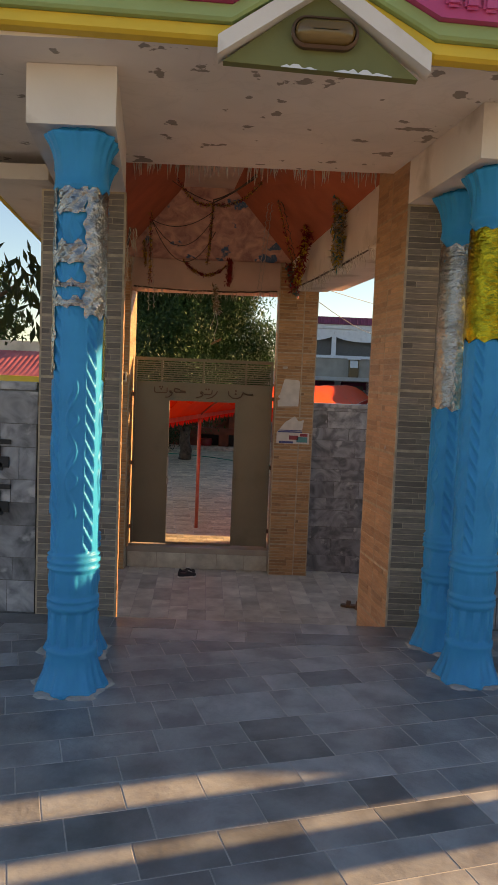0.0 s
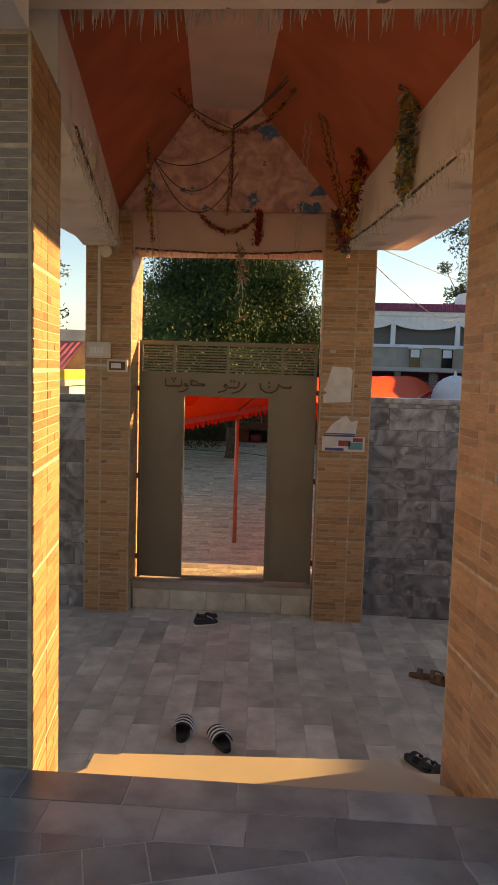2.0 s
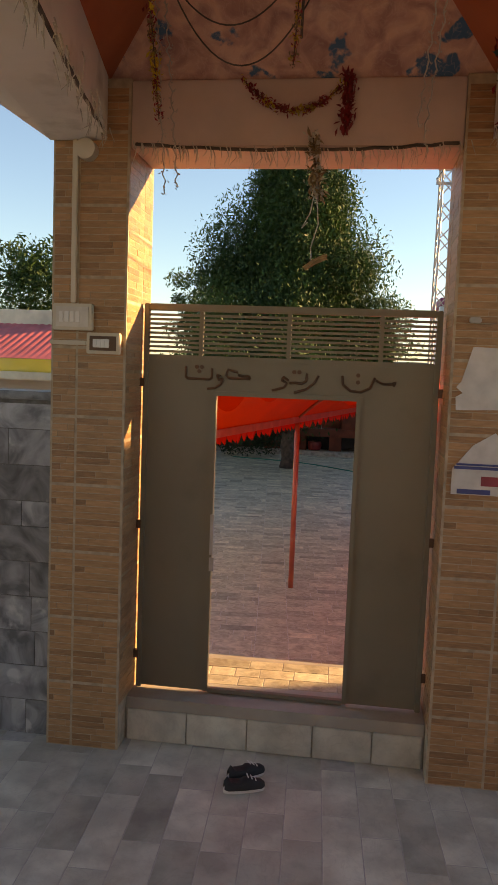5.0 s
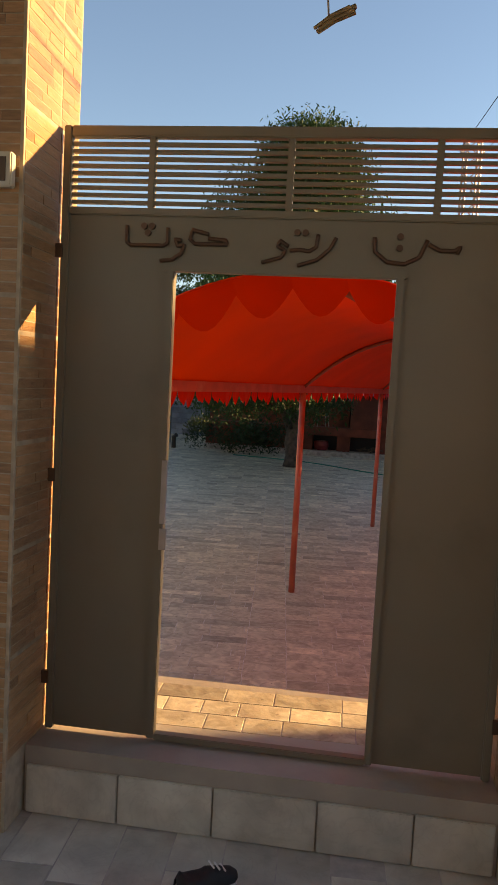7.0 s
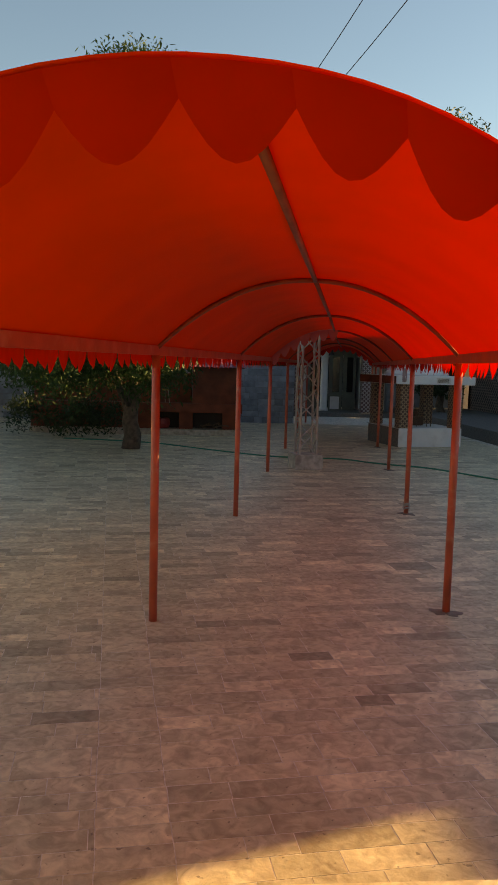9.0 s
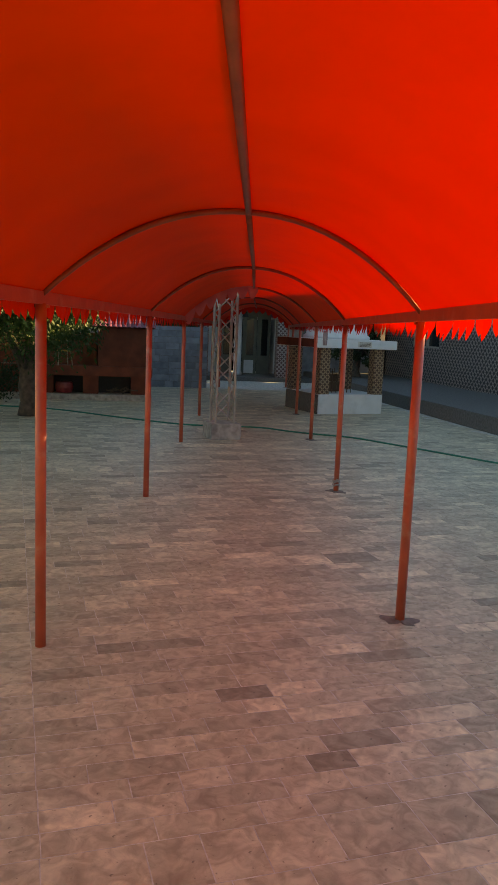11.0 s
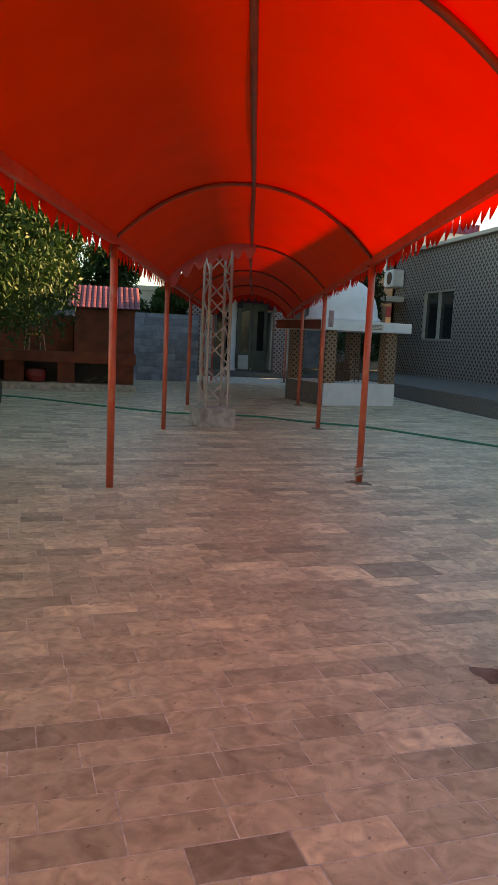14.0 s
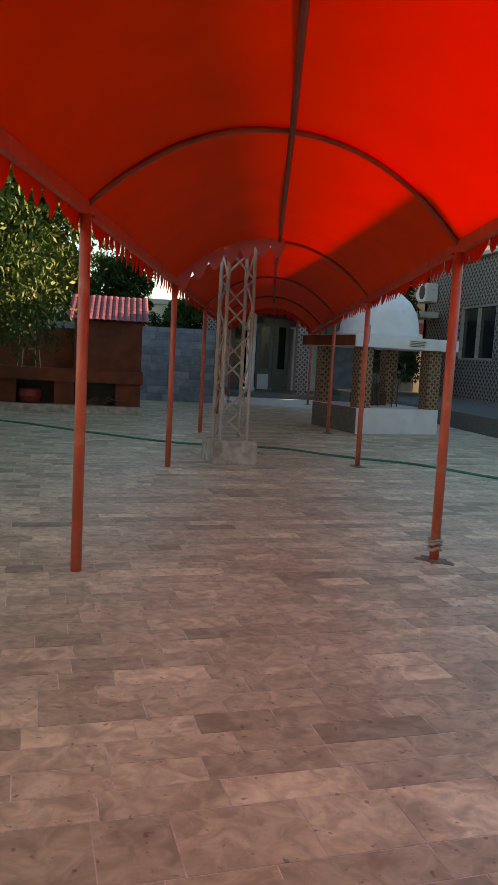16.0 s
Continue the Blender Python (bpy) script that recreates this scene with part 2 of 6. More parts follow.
def box(bm, x0, x1, y0, y1, z0, z1, bevel=0.0):
    vs = [bm.verts.new((x, y, z)) for z in (z0, z1) for y in (y0, y1) for x in (x0, x1)]
    fs = [(0, 2, 3, 1), (4, 5, 7, 6), (0, 1, 5, 4), (2, 6, 7, 3), (0, 4, 6, 2), (1, 3, 7, 5)]
    faces = [bm.faces.new([vs[i] for i in f]) for f in fs]
    if bevel:
        es = list({e for f in faces for e in f.edges})
        bmesh.ops.bevel(bm, geom=es, offset=bevel, segments=2, affect="EDGES")
    return bm


def boxes(*specs, bevel=0.0):
    bm = bmesh.new()
    for s in specs:
        box(bm, *s, bevel=bevel)
    return bm


def prism(bm, poly, z0, z1):
    """Upright prism over a plan polygon, counter-clockwise."""
    lo = [bm.verts.new((x, y, z0)) for x, y in poly]
    hi = [bm.verts.new((x, y, z1)) for x, y in poly]
    n = len(poly)
    bm.faces.new(hi)
    bm.faces.new(lo[::-1])
    for i in range(n):
        bm.faces.new((lo[i], lo[(i + 1) % n], hi[(i + 1) % n], hi[i]))
    return bm


def tube(bm, pts, r, n=8, cap=True):
    """A round tube along points; r is a radius or a list of radii."""
    pts = [Vector(p) for p in pts]
    rs = r if isinstance(r, (list, tuple)) else [r] * len(pts)
    rings, side = [], None
    for i, p in enumerate(pts):
        d = (pts[min(i + 1, len(pts) - 1)] - pts[max(i - 1, 0)]).normalized()
        if side is None:
            side = d.orthogonal().normalized()
        side = (side - d * side.dot(d)).normalized()
        up = d.cross(side)
        rings.append([bm.verts.new(p + (side * math.cos(a) + up * math.sin(a)) * rs[i]) for a in (2 * math.pi * k / n for k in range(n))])
    for a, b in zip(rings, rings[1:]):
        for k in range(n):
            bm.faces.new((a[k], a[(k + 1) % n], b[(k + 1) % n], b[k]))
    if cap:
        bm.faces.new(rings[0][::-1])
        bm.faces.new(rings[-1])
    return bm


def lathe(bm, profile, n=24, wave=None):
    """A turned shape from (radius, height) pairs; wave(angle, z) scales the radius."""
    rings = []
    for r, z in profile:
        rings.append([bm.verts.new((r * (wave(a, z) if wave else 1) * math.cos(a), r * (wave(a, z) if wave else 1) * math.sin(a), z)) for a in (2 * math.pi * k / n for k in range(n))])
    for a, b in zip(rings, rings[1:]):
        for k in range(n):
            bm.faces.new((a[k], a[(k + 1) % n], b[(k + 1) % n], b[k]))
    bm.faces.new(rings[0][::-1])
    bm.faces.new(rings[-1])
    return bm


def sheet(bm, rows):
    """A quad sheet through rows of points."""
    g = [[bm.verts.new(p) for p in r] for r in rows]
    for a, b in zip(g, g[1:]):
        for k in range(len(a) - 1):
            bm.faces.new((a[k], a[k + 1], b[k + 1], b[k]))
    return bm


ID = Matrix()
Z_PLAT, Z_LOW, Z_YARD = 0.794, 0.0, -0.57
M_STEP = mat("dusty_plaster", (0.44, 0.39, 0.33), 0.8, 0, 0.12, 3, 0.2, 30, stain=0.5, stain_color=(0.26, 0.22, 0.18), stain_scale=3)
# ---- ground and floors ----
def structure(name, bm, material, label, category):
    return tagged(obj(name, bm, material), label, category, kind="structure")


structure("ground", boxes((-400, 400, -400, 400, -0.9, -0.72)), M_SOIL, "dry brown earth ground beyond the walls", "ground")
yard_floor = structure("floor_courtyard", boxes((-14, 14, 8.9, 48, -0.72, Z_YARD - 0.0005)), M_GROUT, "courtyard floor of worn brown sandstone slabs", "floor")
plat = bmesh.new()
box(plat, -7, 8, -9, 4.09, -0.72, Z_PLAT - 0.0005)
front_floor = structure("floor_front", plat, M_CEMENT, "raised platform floor paved with grey slate slabs", "floor")
low_floor = structure("floor_porch", boxes((-7, 8, 4.1, 8.62, -0.72, Z_LOW - 0.0005)), M_CEMENT, "sunken porch floor of grey-brown slate planks", "floor")

# steps down from the platform into the porch
def step(name, poly, z0, z1, material, label):
    return tagged(obj(name, prism(bmesh.new(), poly, z0, z1), material), label, "step", "porch steps", "structure")


step("step_1", [(-0.08, 4.1), (1.65, 4.1), (1.58, 4.48), (1.33, 4.7), (0.14, 4.62), (-0.06, 4.38)], 0.0, 0.6, M_BEIGE, "polished cream stone step with cut corners")
step("step_2", [(-0.08, 4.72), (1.65, 4.72), (1.65, 4.98), (-0.08, 4.98)], 0.0, 0.4, M_BEIGE, "polished cream stone step")
step("step_3", [(-0.08, 4.99), (1.65, 4.99), (1.65, 5.27), (-0.08, 5.27)], 0.0, 0.2, M_BEIGE, "polished cream stone step")

# gate threshold, landing and steps down into the courtyard
step("step_4", [(-0.68, 8.56), (1.06, 8.56), (1.06, 9.35), (-0.68, 9.35)], 0.0, 0.2595, M_STEP, "worn stone gate threshold with a plastered face")
for i, (y0, y1, z) in enumerate([(9.355, 9.75, 0.06), (9.755, 10.1, -0.13), (10.105, 10.45, -0.31)]):
    step("step_%d" % (5 + i), [(-3.2, y0), (3.6, y0), (3.6, y1), (-3.2, y1)], Z_YARD, z, M_SAND, "sandstone step down to the courtyard")
step("step_8", [(-3.2, 8.95), (-0.685, 8.95), (-0.685, 9.35), (-3.2, 9.35)], Z_YARD, 0.25, M_SAND, "sandstone landing inside the gate")
step("step_9", [(1.065, 8.95), (3.6, 8.95), (3.6, 9.35), (1.065, 9.35)], Z_YARD, 0.25, M_SAND, "sandstone landing inside the gate")

SH = -0.145  # sideways lean of the gatehouse's plan per metre of depth


def slanted(bm, x0, x1, y0, y1, z0, z1):
    return prism(bm, [(x0, y0), (x1, y0), (x1 + SH * (y1 - y0), y1), (x0 + SH * (y1 - y0), y1)], z0, z1)


PIERS = {}
for n, x0, x1, y0, y1, z0, z1, lab in [
        ("pier_1", -0.62, -0.09, 4.1, 4.72, -0.1, 3.49, "square pillar clad in dark brown strip tiles"), ("pier_2", 1.66, 2.25, 4.1, 4.72, -0.1, 3.83, "square pillar clad in tan and brown strip tiles"),
        ("pier_3", -1.115, -0.68, 8.4, 8.9, -0.1, 3.74, "gate pillar clad in tan strip tiles"), ("pier_4", 1.06, 1.535, 8.4, 8.9, -0.1, 3.74, "gate pillar clad in tan strip tiles")]:
    i_ = 0.0035
    bm = slanted(bmesh.new(), x0 + i_, x1 - i_, y0 + i_, y1 - i_, z0, z1) if y0 < 5 else boxes((x0 + i_, x1 - i_, y0 + i_, y1 - i_, z0, z1))
    PIERS[n] = structure(n, bm, M_TGROUT, lab, "pillar")

# strip tiles: one mesh per tile size, each a stack of thin strips
TILE_CACHE = {}


def tile_mesh(w, h, material, seed):
    key = (round(w, 3), round(h, 3), material.name, seed)
    if key not in TILE_CACHE:
        rng = random.Random(seed)
        bm = bmesh.new()
        n = max(1, round(h / 0.038))
        box(bm, 0.001, w - 0.001, -0.004, 0.003, 0.001, h - 0.001)
        for f in bm.faces:
            f.material_index = 2
        for i in range(n):
            cut = [0.0015] + ([w * (0.22 + 0.56 * rng.random())] if w > 0.13 and rng.random() < 0.8 else []) + [w - 0.0015]
            for a, b in ((p + 0.0012, q - 0.0012) for p, q in zip(cut, cut[1:])):
                d = rng.choice((0.0065, 0.0072, 0.008))
                dark = rng.random() < 0.38
                o = len(bm.faces)
                box(bm, a, b, -d, 0.004, 0.002 + i * (h - 0.004) / n, 0.002 + (i + 1) * (h - 0.004) / n - 0.0045)
                bm.faces.ensure_lookup_table()
                for f in bm.faces[o:]:
                    f.material_index = int(dark)
        me = bpy.data.meshes.new("tile")
        bm.to_mesh(me)
        bm.free()
        me.materials.append(material)
        me.materials.append(M_TAN_D if material is M_TAN else M_BROWN_D)
        me.materials.append(M_GAP)
        TILE_CACHE[key] = me
    return TILE_CACHE[key]


def clad(pier, p0, p1, z0, z1, cols, material, th=0.385, seed=0):
    """Covers an upright face from p0 to p1, seen with p0 at its left, with tiles in columns of the given widths."""
    d = Vector((p1[0] - p0[0], p1[1] - p0[1]))
    ang = math.atan2(d.y, d.x)
    rng = random.Random(seed)
    total = sum(cols)
    z = z0
    while z < z1 - 0.02:
        h = min(th, z1 - z)
        u = 0.0
        for c in cols:
            w = c / total * d.length
            ob = new("tile", tile_mesh(w - 0.009, h - 0.009, material, rng.randrange(3)))
            ob.parent = PIERS[pier]
            q = Vector(p0) + d.normalized() * (u + 0.0045)
            ob.matrix_basis = Matrix.Translation((q.x, q.y, z + 0.0045)) @ Matrix.Rotation(ang, 4, "Z")
            u += w
        z += th


def face_front(pier, x0, x1, y0, z0, z1, cols, material, seed):
    clad(pier, (x0 + 0.009, y0 + 0.009), (x1 - 0.009, y0 + 0.009), z0, z1, cols, material, seed=seed)


def tile_piers():
    face_front("pier_1", -0.62, -0.09, 4.1, Z_PLAT, 3.49, (0.25, 0.28), M_BROWN, 1)
    clad("pier_1", (-0.099, 4.11), (-0.099 + SH * 0.6, 4.71), 0.0, 3.49, (0.3, 0.3), M_TAN, seed=2)
    face_front("pier_2", 1.66, 2.25, 4.1, Z_PLAT, 3.49, (0.3, 0.29), M_BROWN, 3)
    clad("pier_2", (1.669 + SH * 0.6, 4.71), (1.669, 4.11), 0.0, 3.82, (0.3, 0.3), M_TAN, seed=4)
    face_front("pier_3", -1.115, -0.68, 8.4, 0.0, 3.7, (0.15, 0.285), M_TAN, 5)
    clad("pier_3", (-0.689, 8.41), (-0.689, 8.89), 0.26, 3.4, (0.3, 0.18), M_TAN, seed=6)
    face_front("pier_4", 1.06, 1.535, 8.4, 0.0, 3.7, (0.31, 0.165), M_TAN, 7)
    clad("pier_4", (1.069, 8.89), (1.069, 8.41), 0.26, 3.4, (0.18, 0.3), M_TAN, seed=8)


structure("lintel", boxes((-0.7, 1.07, 8.43, 8.88, 3.39, 3.74), bevel=0.01), M_PALEROSE, "pale rose plaster lintel over the gate", "lintel")
structure("beam_left", prism(bmesh.new(), [(-0.62, 4.73), (-0.2, 4.73), (-0.81, 8.395), (-1.13, 8.395)], 3.42, 3.86), M_PLASTER, "white plaster edge beam with hanging cobwebs", "beam")
structure("beam_right", prism(bmesh.new(), [(1.69, 4.73), (2.2, 4.73), (1.62, 8.395), (1.2, 8.395)], 3.42, 3.86), M_PLASTER, "white plaster edge beam with rope along it", "beam")
structure("eave_left", prism(bmesh.new(), [(-1.049, 4.3), (-0.63, 4.3), (-0.63, 4.75), (-1.14, 8.395), (-1.14, 8.95), (-1.369, 8.95), (-1.399, 8.0)], 3.59, 3.69), M_PLASTER, "white plaster eave slab of the gatehouse", "eave")
structure("eave_right", prism(bmesh.new(), [(2.21, 4.73), (2.45, 4.73), (1.86, 8.9), (1.63, 8.9)], 3.5, 3.6), M_PLASTER, "white plaster eave slab of the gatehouse", "eave")
structure("ceiling_front", boxes((-4.2, 5.2, 2.56, 4.42, 3.757, 3.99), (-4.2, 5.2, 4.42, 4.72, 3.835, 3.99), (-1.1, -0.63, 4.42, 4.9, 3.757, 3.834)), mat("stained_ceiling", (0.76, 0.71, 0.65), 0.85, 0, 0.06, 2, 0.2, 25, stain=0.85, stain_color=(0.2, 0.17, 0.14), stain_scale=7.0, dist=0.4, edge=(0.635, 0.65), vein=0.06, vein_scale=1.5), "white plaster portico ceiling with flaked stains", "ceiling")
structure("beam_column_left", prism(bmesh.new(), [(-0.36, 2.83), (0.05, 2.83), (-0.10, 4.095), (-0.52, 4.095)], 3.49, 3.755), M_PLASTER, "white plaster beam over the blue columns", "beam")
structure("beam_column_right", prism(bmesh.new(), [(1.797, 3.07), (2.42, 3.07), (2.25, 4.095), (1.66, 4.095)], 3.49, 3.755), M_PLASTER, "white plaster beam over the blue columns", "beam")
# Unseen pier, added to give the platform's shade its slanting edge.
structure("pier_5", boxes((4.72, 5.18, 3.72, 4.126, Z_PLAT, 3.488), bevel=0.006), M_BROWN, "unseen plain square pillar added to shade the platform", "pillar")
structure("beam_column_end", boxes((4.7, 5.19, 2.8, 4.095, 3.49, 3.755)), M_PLASTER, "white plaster beam over the end columns", "beam")
structure("trim_eave", prism(bmesh.new(), [(-1.075, 4.3), (-1.05, 4.3), (-1.305, 7.0), (-1.33, 7.0)], 3.58, 3.70), M_YELLOW, "flaking yellow eave edge of the gatehouse", "trim")
structure("trim_bare_patch", prism(bmesh.new(), [(1.40, 2.57), (1.75, 2.565), (2.3, 2.57), (2.3, 2.72), (1.9, 2.68), (1.72, 2.71), (1.55, 2.66), (1.42, 2.68)], 3.753, 3.758), M_CONC, "bare cement patch where the plaster fell off", "patch")

# vaulted ceiling of the gatehouse
B = [(-0.24, 4.72, 3.845), (1.72, 4.72, 3.845), (1.22, 8.46, 3.735), (-0.83, 8.46, 3.735)]
T = [(0.2, 5.5, 4.41), (0.78, 5.5, 4.41), (0.5, 7.75, 4.41), (-0.05, 7.75, 4.41)]


def slope(name, i, j, material, label):
    bm = bmesh.new()
    inner = [B[i], B[j], T[j], T[i]]
    outer = [(x, y, z + 0.12) for x, y, z in inner]
    a, b = [bm.verts.new(p) for p in inner], [bm.verts.new(p) for p in outer]
    bm.faces.new(a)
    bm.faces.new(b[::-1])
    for k in range(4):
        bm.faces.new((a[k], b[k], b[(k + 1) % 4], a[(k + 1) % 4]))
    return structure(name, bm, material, label, "ceiling")


slope("ceiling_vault_front", 0, 1, M_RUST, "vault slope painted rusty orange")
slope("ceiling_vault_right", 1, 2, M_RUST, "vault slope painted rusty orange")
slope("ceiling_vault_back", 2, 3, M_PINK, "vault slope with flaking pink paint over blue")
slope("ceiling_vault_left", 3, 0, M_RUST, "vault slope painted rusty orange")
structure("ceiling_vault_top", prism(bmesh.new(), [(x, y) for x, y, z in T], 4.412, 4.53), M_PALEROSE, "worn pale plaster crown of the vault", "ceiling")

# painted fascia along the portico's front edge
def fascia():
    e = tagged(new("trim_fascia"), "moulded portico fascia painted yellow, green and pink", "fascia", kind="structure")
    path = [(-4.2, 3.79), (-0.37, 3.773), (0.575, 3.742), (0.94, 3.965), (1.41, 3.71), (1.67, 3.697), (5.2, 3.68)]
    for material, z0, z1, y, lip in ((M_YELLOW, 0.0, 0.06, 2.475, 0.02), (M_GREEN, 0.06, 0.125, 2.435, 0.012), (M_MAGENTA, 0.125, 0.5, 2.40, 0.0)):
        bm = bmesh.new()
        rings = []
        for x, z in path:
            rings.append([bm.verts.new(p) for p in ((x, 2.555, z + z0), (x, y + lip, z + z0), (x, y, z + z0 + 0.012), (x, y, z + z1 - 0.004), (x, y + 0.006, z + z1), (x, 2.555, z + z1))])
        for a, b in zip(rings, rings[1:]):
            for k in range(6):
                bm.faces.new((a[k], b[k], b[(k + 1) % 6], a[(k + 1) % 6]))
        part("band", bm, material, e)
    bm = bmesh.new()
    tri = ((0.54, 3.669), (1.35, 3.627), (0.94, 3.955))
    lo, hi = [bm.verts.new((x, 2.50, z)) for x, z in tri], [bm.verts.new((x, 2.55, z)) for x, z in tri]
    bm.faces.new(lo)
    bm.faces.new(hi[::-1])
    for k in range(3):
        bm.faces.new((lo[k], hi[k], hi[(k + 1) % 3], lo[(k + 1) % 3]))
    part("gable_panel", bm, M_OLIVE, e, "olive green gable panel")
    for (ax, az), (bx, bz) in (((0.52, 3.675), (0.94, 3.945)), ((0.94, 3.945), (1.39, 3.64))):
        bm = bmesh.new()
        pts = [(ax, az), (bx, bz), (bx, bz + 0.075), (ax, az + 0.075)]
        lo, hi = [bm.verts.new((x, 2.445, z)) for x, z in pts], [bm.verts.new((x, 2.552, z)) for x, z in pts]
        bm.faces.new(lo)
        bm.faces.new(hi[::-1])
        for k in range(4):
            bm.faces.new((lo[k], hi[k], hi[(k + 1) % 4], lo[(k + 1) % 4]))
        part("gable_moulding", bm, M_PLASTER, e, "chipped white gable moulding")
    rng = random.Random(17)
    for x0, x1 in ((0.78, 0.93), (1.0, 1.24)):
        n = 12
        base = [(x0 + (x1 - x0) * k / n, 3.666 - 0.0518 * (x0 + (x1 - x0) * k / n - 0.54)) for k in range(n + 1)]
        rag = [(x, z + 0.004 + 0.02 * rng.random() * math.sin(math.pi * k / n)) for k, (x, z) in enumerate(base)]
        part("flaked_plaster", sheet(bmesh.new(), [[(x, 2.494, z) for x, z in base], [(x, 2.496, z) for x, z in rag], [(x, 2.501, z) for x, z in rag]]), M_WHITE, e, "flaked white plaster along the edge")
    for k in range(5):
        bm = boxes((1.42 + 0.075 * k, 1.485 + 0.075 * k, 2.375, 2.402, 3.87 - 0.008 * k, 3.97 + 0.02 * (k % 2)), bevel=0.012)
        part("relief", bm, M_MAGENTA, e, "raised pink moulding")


structure("wall_parapet", boxes((-4.2, 5.2, 2.5565, 2.72, 3.992, 4.5)), M_PLASTER, "plastered parapet behind the painted fascia", "wall")
fascia()


def bulkhead_lamp():
    e = empty("bulkhead_lamp", pose(0.955, 2.498, 3.785, 0, 1.5), "unlit oblong bulkhead lamp with amber glass in the gable", "lamp")
    bm = bmesh.new()

    def stadium(r, y, half):
        return [(half * (1 if math.cos(a) > 0 else -1) + r * math.cos(a), y, r * math.sin(a)) for a in (2 * math.pi * (i + 0.5) / 20 for i in range(20))]
    sheet(bm, [[p for p in stadium(r, y, 0.075)] + [stadium(r, y, 0.075)[0]] for r, y in ((0.062, 0.0), (0.064, -0.03), (0.052, -0.04), (0.05, -0.02))])
    part("rim", bm, M_LETTER, e)
    bm = bmesh.new()
    rows = [stadium(r, y, 0.075 if r > 0.01 else 0.05) for r, y in ((0.05, -0.02), (0.046, -0.045), (0.03, -0.06), (0.002, -0.063))]
    sheet(bm, [r + [r[0]] for r in rows])
    part("glass", bm, mat("amber_glass", (0.16, 0.095, 0.03), 0.15, 0, 0.1, 6, 0.05), e, "amber ribbed glass", smooth=True)


bulkhead_lamp()

